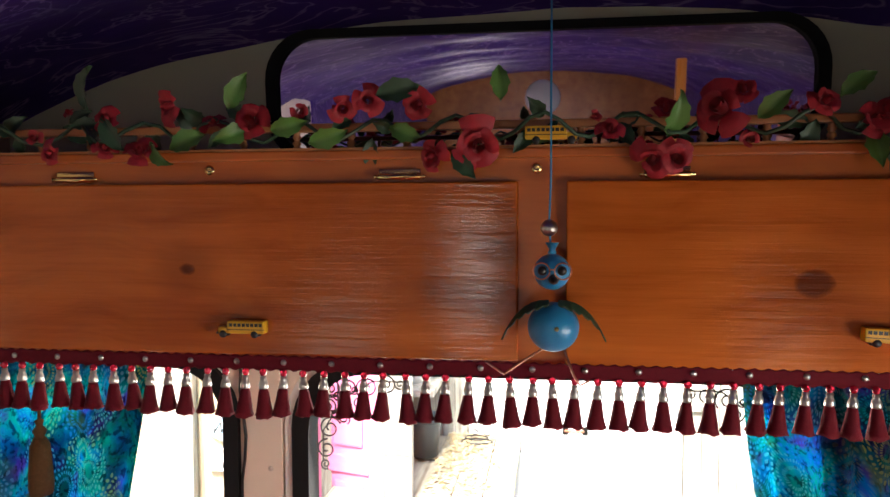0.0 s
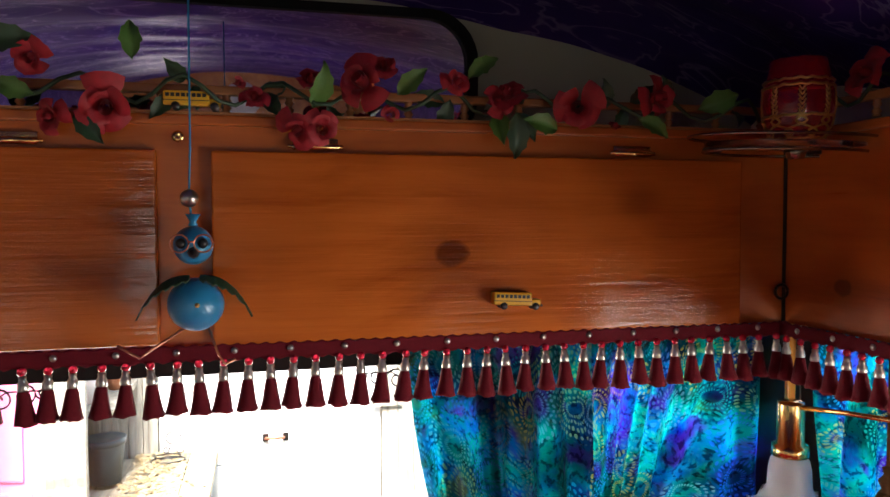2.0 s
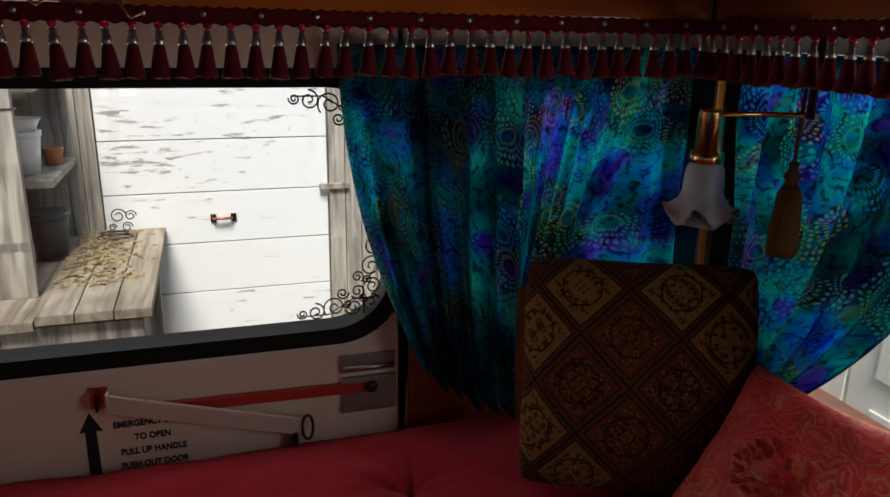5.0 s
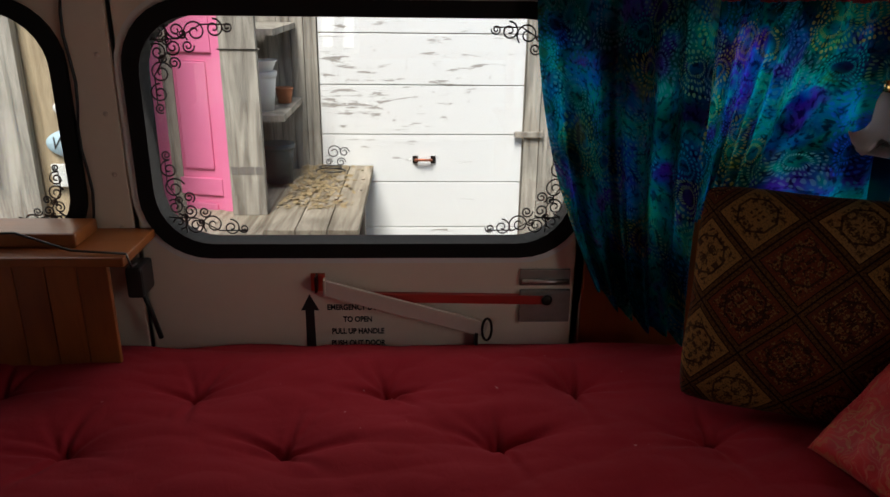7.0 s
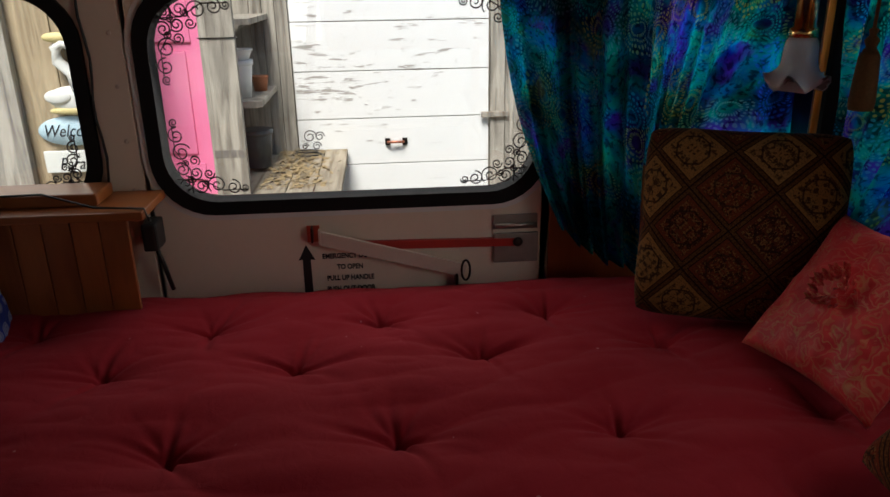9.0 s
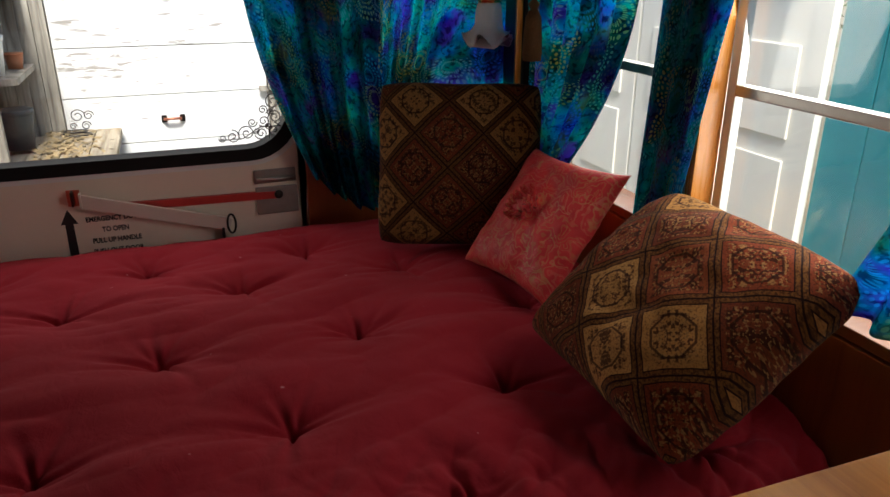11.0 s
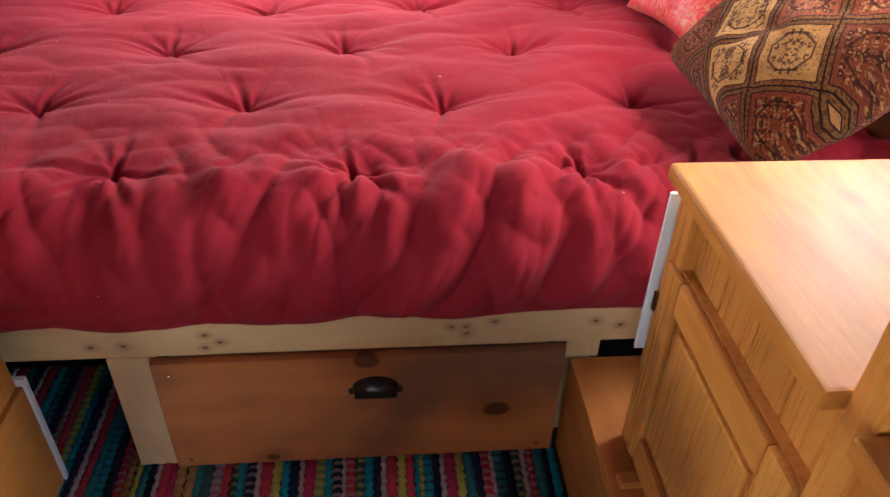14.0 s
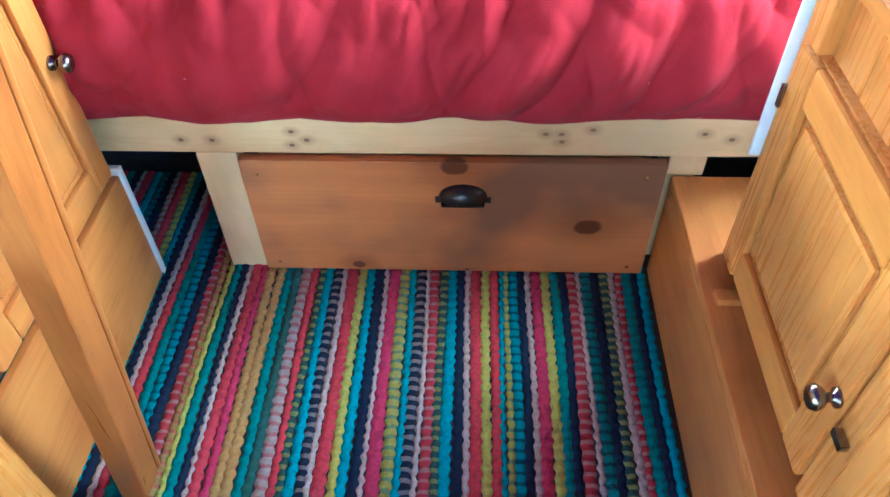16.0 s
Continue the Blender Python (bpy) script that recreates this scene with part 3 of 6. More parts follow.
def wall_with_holes(name, x0, x1, z0, z1, y0, y1, holes, material):
    """A wall in the xz plane, split round rounded openings given as (x0, x1, z0, z1, r)."""
    bm = bmesh.new()
    xs = x0
    n = 8
    for hx0, hx1, hz0, hz1, r in sorted(holes):
        if hx0 - 0.02 > xs:
            box(bm, xs, hx0 - 0.02, y0, y1, z0, z1)
        a, b = hx0 - 0.02, hx1 + 0.02
        inner = rounded_loop(hx0, hx1, hz0, hz1, r, n)
        outer = []
        for k, (px, pz) in enumerate(inner):
            c = k // (n + 1)
            m = k % (n + 1)
            cx, cz = ((b, z1), (a, z1), (a, z0), (b, z0))[c]
            if m == n // 2:
                outer.append((cx, cz))
            elif (c % 2 == 0) == (m < n // 2):
                outer.append((cx, pz))
            else:
                outer.append((px, cz))
        ring_frame(outer, inner, y0, y1, bm)
        xs = b
    if x1 > xs:
        box(bm, xs, x1, y0, y1, z0, z1)
    return solid(name, bm, material, kind="structure")

# ---- the bus shell ----
WIN = (-0.045, 0.945, 0.888, 1.417, 0.13)
WY = 1.69
wall_with_holes("wall_rear", -1.0, 1.9, -0.05, 2.35, WY, WY + 0.05, [WIN, (-0.70, -0.235, 0.90, 1.417, 0.12), (1.135, 1.60, 0.90, 1.417, 0.12)], M["wall"])
solid("floor", boxed(-0.9, 1.8, -4.1, 1.69, -0.06, -0.004), M["floor"], kind="structure")


def side_wall(name, x0, x1, holes):
    bm = bmesh.new()
    ys = -4.1
    for a, b, c, d in holes:
        box(bm, x0, x1, ys, a, -0.05, 2.35)
        box(bm, x0, x1, a, b, -0.05, c)
        box(bm, x0, x1, a, b, d, 2.35)
        ys = b
    box(bm, x0, x1, ys, 1.69, -0.05, 2.35)
    return solid(name, bm, M["wall"], kind="structure")


# the low openings at -2.3 to -1.0 are unseen, added for the fill lamps
side_wall("wall_right", 1.64, 1.69, [(-2.3, -1.0, 0.45, 1.03), (-0.15, 0.66, 0.86, 1.5), (0.76, 1.5, 0.86, 1.5)])
side_wall("wall_left", -0.77, -0.72, [(-2.3, -1.0, 0.45, 1.03), (-0.15, 0.66, 0.86, 1.5)])
_bm = bmesh.new()
box(_bm, -0.9, -0.36, -4.1, -4.05, -0.05, 2.35)
box(_bm, 0.02, 1.8, -4.1, -4.05, -0.05, 2.35)
box(_bm, -0.36, 0.02, -4.1, -4.05, -0.05, 0.85)
box(_bm, -0.36, 0.02, -4.1, -4.05, 1.46, 2.35)
solid("wall_front", _bm, M["wall"], kind="structure")
solid("roof_shell", boxed(-0.9, 1.8, -4.1, 1.74, 2.35, 2.40), M["wall"], kind="structure")


def ceiling_cloth():
    def fn(u, v):
        x = -0.72 + 2.36 * u
        y = -4.0 + 5.69 * v
        c = (x - 0.45) / 1.17
        z = 2.20 - 0.17 * c * c - 0.05 * abs(c) ** 6
        sw = 0.5 + 0.5 * math.cos(2 * math.pi * (y - 1.55) / 0.62)
        z -= 0.035 * (1 - sw) ** 2
        z += 0.010 * noise.noise((x * 3.2, y * 9.0, 0.3)) + 0.004 * noise.noise((x * 9, y * 26.0, 4.3))
        if y > 1.45:
            z -= 0.05 * ((y - 1.45) / 0.24) ** 2
        return (x, y, z), (x, y)

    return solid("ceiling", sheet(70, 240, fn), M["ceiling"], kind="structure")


ceiling_cloth()
for _x in (-0.718, 1.630):
    solid("side_lining", boxed(_x, _x + 0.008, -4.0, -0.5, 1.50, 2.16), M["ceiling"], "violet cloth lining above the side windows", "lining", "structure")
solid("upper_panel", boxed(-0.72, 1.64, 1.672, 1.689, 1.56, 2.16, bev=0.003), M["panel"], "olive grey painted panel behind the flower rail", "panel", "structure")

# upper dark window that mirrors the ceiling
_mw = thing("mirror_window", "wide rounded window with mirror-dark glass in black rubber", "window", kind="structure")
_o = rounded_loop(-0.105, 0.975, 1.855, 2.122, 0.10)
_i = rounded_loop(-0.082, 0.952, 1.872, 2.105, 0.085)
_lean = Matrix.Translation((0, 1.660, 1.752)) @ Matrix.Rotation(radians(4.4), 4, "X") @ Matrix.Translation((0, -1.660, -1.752))
for _n, _b, _m, _l in (("rubber_seal", ring_frame(_o, _i, 1.644, 1.668), M["rubber"], "black rubber seal"), ("pane", loop_plate(_i, 1.656, 1.660), M["mirror"], "mirror-like dark pane")):
    bmesh.ops.transform(_b, matrix=_lean, verts=_b.verts)
    part(_n, _b, _m, _mw, _l)

# rear door: seams, window, trim
solid("corner_panelling", boxed(0.985, 1.63, 1.672, 1.688, 0.36, 0.955, bev=0.003), M["ledge_v"], "reddish pine boarding in the bed corner", "panelling", "structure")
_rd = thing("rear_door", "cream painted steel emergency door with rounded window", "door", kind="structure")
_i = rounded_loop(*WIN)
_o = rounded_loop(WIN[0] - 0.034, WIN[1] + 0.034, WIN[2] - 0.034, WIN[3] + 0.034, 0.155)
_t = rounded_loop(WIN[0] - 0.052, WIN[1] + 0.052, WIN[2] - 0.05, WIN[3] + 0.05, 0.17)
part("rubber_seal", ring_frame(_o, rounded_loop(WIN[0] + 0.003, WIN[1] - 0.003, WIN[2] + 0.003, WIN[3] - 0.003, 0.128), WY - 0.016, WY + 0.053), M["rubber"], _rd, "black rubber seal")
part("trim_ring", ring_frame(_t, _o, WY - 0.008, WY + 0.005), M["white_trim"], _rd, "white raised trim")
_p = part("pane", loop_plate(rounded_loop(*WIN), WY + 0.012, WY + 0.016), M["glass"], _rd)
_p.visible_shadow = False
part("door_skin", ring_frame(rounded_loop(-0.088, 0.962, 0.35, 1.53, 0.02), _t, WY - 0.006, WY + 0.002), M["wall"], _rd)
for _x in (-0.094, 0.968):
    part("door_gasket", boxed(_x - 0.004, _x + 0.004, WY - 0.005, WY + 0.001, 0.35, 1.53), M["rubber"], _rd, "black gasket")


def corner_window(name, x0, x1):
    w = thing(name, "rounded corner window in black rubber", "window", kind="structure")
    i = rounded_loop(x0, x1, 0.90, 1.417, 0.12)
    o = rounded_loop(x0 - 0.034, x1 + 0.034, 0.866, 1.451, 0.145)
    part("rubber_seal", ring_frame(o, i, WY - 0.016, WY + 0.03), M["rubber"], w, "black rubber seal")
    p = part("pane", loop_plate(i, WY + 0.012, WY + 0.016), M["glass"], w)
    p.visible_shadow = False


corner_window("window_1", -0.70, -0.235)
corner_window("window_2", 1.135, 1.60)
_ps = thing("door_post", "cream riveted steel post between the windows", "post", kind="structure")
part("post_skin", boxed(-0.197, -0.102, WY - 0.007, WY + 0.002, 0.35, 1.56, bev=0.004), M["wall"], _ps)
part("cable", tube([(-0.19 + 0.006 * math.sin(k * 1.3), WY - 0.011, 0.72 + 0.05 * k) for k in range(16)], 0.0035), M["black"], _ps, "thin black cable")
for _z in (0.80, 0.93, 1.06, 1.20, 1.33):
    part("rivet", ball(-0.13, WY - 0.008, _z, 0.006, sy=0.5, u=8, v=6), M["arm_paint"], _ps)

# side windows: timber jambs, white sash bars, glass
def side_window(name, y0, y1, edge, depth):
    w = thing(name, "side window with honey timber jambs and pale metal sash bar", "window", kind="structure")
    for a, b, c in ((y0, y0 + 0.022, 0.10), (y1 - (0.022 if depth > 0.03 else 0.010), y1, depth)):
        part("jamb", boxed(1.60, 1.60 + c, a, b, 0.86, 1.5, bev=0.002), M["honey_v"], w)
    part("sill", boxed(1.602, 1.70, y0, y1, 0.842, 0.864, bev=0.003), M["ledge"], w)
    part("stile", boxed(1.655, 1.675, y0 + 0.022, y0 + 0.047, 0.864, 1.5, bev=0.002), M["white_trim"], w)
    # a wide edge gives a black strip standing in for shade behind the curtain
    part("stile", boxed(1.60 + depth + 0.001 if edge > 0.05 else 1.655, 1.675, y1 - edge, y1 - 0.022, 0.864, 1.5, bev=0.002), M["rubber"] if edge > 0.05 else M["white_trim"], w)
    part("sash_bar", boxed(1.652, 1.68, y0 + 0.047, y1 - edge, 1.17, 1.192, bev=0.003), M["silver"], w, "pale metal bar")
    p = part("pane", boxed(1.664, 1.668, y0 + 0.047, y1 - edge, 0.864, 1.5), M["glass"], w)
    p.visible_shadow = False


side_window("window_3", -0.15, 0.66, 0.047, 0.055)
side_window("window_4", 0.76, 1.5, 0.085, 0.02)
# added black board covers the cream wall where the corner lies in shade
solid("corner_board", boxed(1.612, 1.639, 1.502, 1.668, 0.86, 1.5, bev=0.002), M["black"], "black board standing in for the shade in the window corner", "panelling", "structure")
solid("wall_panel_right", boxed(1.60, 1.638, -0.02, 1.68, 0.35, 0.838, bev=0.003), M["ledge_v"], "reddish pine boarding below the side windows", "panelling", "structure")

# ---- bed ----
TUFTS = [(x0 + 0.414 * k, y) for x0, y in ((0.152, 0.292), (0.336, 0.576), (0.118, 0.886), (0.315, 1.196), (0.092, 1.405)) for k in range(-2, 4)]


def futon():
    """A tufted mattress: a rounded front section swept along the bed, with pinched tufts and slack folds."""
    X0, X1, YB, ZT = -0.70, 1.585, 1.672, 0.668
    NX, NS = 620, 400
    t = np.linspace(0, 1, 600)[:, None]
    P = [np.array(p) for p in ((0.187, 0.402), (0.122, 0.435), (0.112, ZT), (0.262, ZT))]
    sec = (1 - t) ** 3 * P[0] + 3 * t * (1 - t) ** 2 * P[1] + 3 * t * t * (1 - t) * P[2] + t ** 3 * P[3]
    sec = np.vstack([sec, [[YB, ZT]]])
    arc = np.concatenate([[0], np.cumsum(np.hypot(*np.diff(sec, axis=0).T))])
    LF = arc[599]
    S1 = np.linspace(0, arc[-1], NS + 1)
    Y1, Z1 = np.interp(S1, arc, sec[:, 0]), np.interp(S1, arc, sec[:, 1])
    ty, tz = np.gradient(Y1), np.gradient(Z1)
    ln = np.hypot(ty, tz)
    ny, nz = -tz / ln, ty / ln
    x1 = np.linspace(X0, X1, NX + 1)
    X, S = np.meshgrid(x1, S1)

    def field(fx, fs, seed, wx=None):
        W = X if wx is None else wx
        return np.array([noise.noise((a * fx, b * fs, seed)) for a, b in zip(W.ravel(), S.ravel())]).reshape(X.shape)

    def ease(v, lo, hi):
        q = np.clip((v - lo) / (hi - lo), 0, 1)
        return q * q * (3 - 2 * q)

    slow = field(2.3, 2.6, 3.1)
    D = 0.010 * slow + 0.017 * np.abs(field(3.4, 7.5, 9.1)) + 0.005 * np.abs(field(9.0, 17.0, 5.5))
    sway = 0.035 * field(3.0, 5.0, 1.4) + 0.02 * slow
    lean, back = X - 0.50 * (S - 0.2) + sway, X + 0.30 * (S - 0.2) - sway
    wf = (1 - ease(S, 0.24, 0.66)) * ease(S, 0.0, 0.11) * (0.55 + 0.45 * ease(X, 0.15, 0.55))
    D += wf * (0.050 * np.abs(field(8.0, 3.0, 11.0, lean)) ** 0.9 + 0.040 * np.abs(field(13.0, 4.5, 21.0, back)) + 0.010 * np.abs(field(26.0, 10.0, 31.0, lean)) - 0.018)
    rr = random.Random(21)
    for tx, tyy in TUFTS:
        if not X0 + 0.05 < tx < X1 - 0.08:
            continue
        ts = LF + tyy - 0.262
        i0, i1 = np.searchsorted(x1, [tx - 0.36, tx + 0.36])
        j0, j1 = np.searchsorted(S1, [max(0, ts - 0.36), ts + 0.34])
        dx, ds = X[j0:j1, i0:i1] - tx, S[j0:j1, i0:i1] - ts
        d = np.hypot(dx, ds)
        q = -(0.020 if tyy < 0.4 else 0.024) * np.exp(-(d / 0.105) ** 2) - 0.034 * np.exp(-d / 0.017)
        q -= 0.008 * np.exp(-np.abs(ds + 0.02 * np.sin(dx * 11 + tx * 5)) / 0.016) * np.exp(-(dx / 0.13) ** 2)
        front = tyy < 0.4
        arms = [(92 + rr.uniform(-22, 22), 0.020, 0.05), (180 + rr.uniform(-25, 20), 0.010, 0.09), (rr.uniform(-20, 25), 0.010, 0.09), (rr.uniform(120, 160), 0.007, 0.07)]
        arms += [(a + rr.uniform(-12, 12), 0.013, 0.13) for a in (228, 258, 306)] if front else [(rr.uniform(235, 310), 0.013, 0.08), (rr.uniform(20, 70), 0.007, 0.07)]
        for a, amp, reach in arms:
            a = math.radians(a)
            al = dx * math.cos(a) + ds * math.sin(a)
            pe = -dx * math.sin(a) + ds * math.cos(a) + 0.10 * al * np.sin(al * 13 + tx * 9)
            e = (pe / (0.007 + 0.10 * np.maximum(al, 0))) ** 2
            q -= amp * (1 - 1.3 * e) * np.exp(-e) * np.exp(-np.maximum(al, 0) / reach) * ease(al, -0.004, 0.012)
        D[j0:j1, i0:i1] += q * ease(S[j0:j1, i0:i1], 0.0, 0.10)
    Y = Y1[:, None] + D * ny[:, None]
    Z = Z1[:, None] + D * nz[:, None]
    Z -= 0.055 * np.clip((Y - 1.45) / 0.222, 0, 1) ** 2
    Z[0] += 0.003 * np.sin(x1 * 31 + 2 * np.sin(x1 * 7))
    Z[:, 0] = Z[:, -1] = np.minimum(Z[:, 0], 0.402)
    Z[-1] = 0.402
    V = np.stack([X, Y, Z], -1).reshape(-1, 3)
    k = (np.arange(NS)[:, None] * (NX + 1) + np.arange(NX)[None]).ravel()
    F = np.stack([k, k + 1, k + NX + 2, k + NX + 1], -1)
    me = bpy.data.meshes.new("cover")
    me.from_pydata(V.tolist(), [], F.tolist())
    me.polygons.foreach_set("use_smooth", np.ones(len(F), dtype=bool))
    me.materials.append(M["red"])
    th = thing("futon", "crimson cotton futon mattress, tufted and rumpled, on a timber bed", "mattress")
    ob = new("cover", me)
    ob.parent = th
    one = mesh_of("tuft", ball(0, 0, 0, 0.006, sz=0.5, u=8, v=6), M["maroon"])
    for tx, tyy in TUFTS:
        if X0 + 0.05 < tx < X1 - 0.08:
            jj, ii = np.searchsorted(S1, LF + tyy - 0.262), np.searchsorted(x1, tx)
            shared("tuft", one, Matrix.Translation((tx, tyy, float(Z[jj, ii]) + 0.001)), th)
    return th


futon()
_bed = thing("bedstead", "raw pine bed frame with open space and a stained drawer", "bed frame")
part("front_rail", boxed(-0.72, 1.20, 0.185, 0.225, 0.318, 0.404, bev=0.003), M["raw"], _bed)
part("slat_deck", boxed(-0.70, 1.585, 0.226, 1.68, 0.36, 0.386), M["raw"], _bed)
part("leg", boxed(0.088, 0.166, 0.183, 0.222, 0.004, 0.318, bev=0.003), M["raw_v"], _bed)
part("leg", boxed(0.974, 1.043, 0.192, 0.228, 0.268, 0.318, bev=0.003), M["raw_v"], _bed)
part("leg", boxed(0.974, 1.043, 0.232, 0.268, 0.004, 0.36, bev=0.003), M["raw_v"], _bed)
part("leg", boxed(-0.72, -0.64, 1.55, 1.62, 0.004, 0.36), M["raw_v"], _bed)
part("leg", boxed(1.50, 1.58, 1.55, 1.62, 0.004, 0.36), M["raw_v"], _bed)
# black sheet added to stand in for the shade under the bed
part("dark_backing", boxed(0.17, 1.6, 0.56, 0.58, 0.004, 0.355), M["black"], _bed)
_dr = thing("storage_drawer", "dark stained pine drawer front with bronze cup pull", "drawer")
part("front", boxed(0.170, 0.968, 0.168, 0.190, 0.014, 0.313, bev=0.002), M["drawer"], _dr)
part("drawer_box", boxed(0.19, 0.95, 0.192, 0.54, 0.02, 0.28), M["raw"], _dr)


def cup_pull():
    bm = bmesh.new()
    n, m = 14, 7
    V = {}
    for j in range(m + 1):
        for i in range(n + 1):
            a = math.pi * i / n
            b = math.pi / 2 * j / m
            V[i, j] = bm.verts.new((0.592 + 0.047 * math.cos(a) * math.cos(b * 0.96), 0.168 - 0.024 * math.sin(b), 0.228 + 0.032 * math.sin(a) * math.cos(b * 0.92) - 0.006 * math.sin(b)))
    for j in range(m):
        for i in range(n):
            bm.faces.new((V[i, j], V[i + 1, j], V[i + 1, j + 1], V[i, j + 1]))
    for f in bm.faces:
        f.smooth = True
    box(bm, 0.538, 0.646, 0.1655, 0.1685, 0.214, 0.2285, bev=0.001)
    box(bm, 0.550, 0.634, 0.149, 0.166, 0.216, 0.222, bev=0.002)
    return bm


part("cup_pull", cup_pull(), M["dark_metal"], _dr, "dark bronze cup pull")
for _x, _z in ((0.2, 0.28), (0.935, 0.28), (0.2, 0.035), (0.935, 0.035), (0.60, 0.02)):
    part("screw", ball(_x, 0.168, _z, 0.004, sy=0.4, u=8, v=6), M["brass"], _dr)

# ---- striped rug ----
def rug():
    th = thing("rug", "crocheted rag rug striped teal, navy, crimson, lime, pink and grey", "rug")
    part("backing", boxed(-0.42, 1.0, -1.35, 0.50, -0.003, 0.003), M["black"], th)
    pal = {"t": (0.03, 0.21, 0.20), "n": (0.012, 0.022, 0.05), "r": (0.46, 0.045, 0.065), "y": (0.42, 0.42, 0.08), "p": (0.44, 0.035, 0.10),
           "w": (0.44, 0.36, 0.32), "b": (0.015, 0.30, 0.36), "o": (0.42, 0.26, 0.08), "g": (0.04, 0.11, 0.09)}
    pal = {k: tuple(0.8 * v for v in c) for k, c in pal.items()}
    mats = {}
    for k, c in pal.items():
        g = Nodes("yarn_" + {"t": "teal", "n": "navy", "r": "crimson", "y": "lime", "p": "pink", "w": "grey", "b": "turquoise", "o": "ochre", "g": "green"}[k])
        co = g.coord()
        f = g.noise(co, 130, 3)
        sp = g.smooth(g.noise(co, 60, 2), 0.58, 0.66)
        col = g.mix(f, (*[v * 0.55 for v in c], 1), (*[min(1, v * 1.35) for v in c], 1))
        col = g.mix(g.math("MULTIPLY", sp, 0.22), col, (0.012, 0.015, 0.03, 1))
        mats[k] = g.done(col, 0.9, 0, f, 0.6, 0.003, 0.15)
    dash = {"w": "r", "t": "n", "b": "n", "o": "r", "g": "y", "r": "w", "y": "t", "n": "w"}
    for a, c in dash.items():
        g = Nodes("yarn_mix_" + str(len(mats)))
        co = g.n("TexCoord", "Object")
        sp = g.t.nodes.new("ShaderNodeSeparateXYZ")
        g.put(sp.inputs[0], co)
        wv = g.math("SINE", g.math("ADD", g.math("MULTIPLY", sp.outputs[1], 306.5), g.math("MULTIPLY", g.noise(co, 30, 2), 3.5)))
        f = g.noise(co, 130, 3)
        m = g.math("MULTIPLY", g.smooth(g.math("ADD", wv, g.math("MULTIPLY", f, 0.8)), 0.5, 1.1), 0.55)
        col = g.mix(m, (*pal[a], 1), (*pal[c], 1))
        col = g.mix(g.math("MULTIPLY", f, 0.5), col, (0.01, 0.012, 0.02, 1))
        mats[a + "*"] = g.done(col, 0.9, 0, f, 0.6, 0.003, 0.15)
    core = ("o20 t18 g18 w*22 r16 g*14 b18 n*18 w12 r24 y18 b18 n20 w10 p24 y*22 b14 n*20 w10 r*20 g*16 b20 n18 w12 r22 y18 r18 b10 y*12 b*18 n16 w12 p22 y18 t18 "
            "n16 r*22 w10 t*20 n18 g*18 w14 r*14 t20 n14 b16").split()
    order = "t18 w10 r24 t20 n18 w10 r22 b18 t*20 n18 w*14 r20 y*18 b16 n18 w12 r18 t18 b*18 n20 r*18 o*16 y12 t18 n14 w10 r20 p16 o18".split()
    wid = {c: float(c.lstrip("otgwrbnyp*")) / 1000 for c in core + order}
    seq = []
    x = 0.188
    for c in reversed(order * 2):
        if x < -0.40:
            break
        x -= wid[c]
        seq.insert(0, c)
    for c in seq + core:
        w = wid[c]
        if x + w > 0.992:
            break
        ph = random.random() * 6
        mk = c.rstrip("0123456789")

        def fn(u, v, x=x, ph=ph, w=w):
            y = -1.34 + 1.83 * v
            k2 = math.sin(2 * math.pi * y / 0.0205 + ph)
            hw = w * 0.5 * 1.06 + 0.0017 * k2
            a = math.pi * u
            wob = 0.0022 * math.sin(y * 9 + ph) + 0.0012 * math.sin(y * 203 + ph)
            return (x + wob + w / 2 - hw * math.cos(a), y, 0.003 + (0.0050 + 0.0012 * k2) * math.sin(a)), (u, v)

        part("stripe", sheet(4, 430, fn), mats[mk], th)
        x += w
    return th


rug()

# ---- dresser and step ----
_st = thing("step_box", "varnished pine step box beside the rug", "step")
part("top", boxed(0.985, 1.30, -1.3, 0.19, 0.248, 0.268, bev=0.003), M["step"], _st)
part("front", boxed(0.985, 1.005, -1.3, 0.19, 0.004, 0.248, bev=0.002), M["step"], _st)
_cl = part("cleat", boxed(1.0, 1.06, -0.125, -0.10, 0.268, 0.282, bev=0.003), M["step"], _st)


def framed_door(th, name, face_x, y0, y1, z0, z1, out, m_v, m_h):
    """A panelled cabinet door in the yz plane with raised field; out is the side that it faces."""
    d = part(name, boxed(face_x - 0.009, face_x + 0.009, y0, y1, z0, z1, bev=0.002), m_v, th)
    s = 0.058
    f = face_x + out * 0.009
    g = face_x + out * 0.021

    def bar(a, b, c, e, mt):
        part("frame_bar", boxed(min(f, g) - 0.0005, max(f, g), a, b, c, e, bev=0.005), mt, d)

    bar(y0, y0 + s, z0, z1, m_v)
    bar(y1 - s, y1, z0, z1, m_v)
    bar(y0 + s + 0.001, y1 - s - 0.001, z0, z0 + s, m_h)
    bar(y0 + s + 0.001, y1 - s - 0.001, z1 - s, z1, m_h)
    q = s + 0.016
    part("raised_field", boxed(min(f, g) - 0.0005, face_x + out * 0.017 if out > 0 else max(f, g), y0 + q, y1 - q, z0 + q, z1 - q, bev=0.007) if out > 0 else boxed(face_x + out * 0.017, f + 0.0005, y0 + q, y1 - q, z0 + q, z1 - q, bev=0.007), m_v, d)
    return d


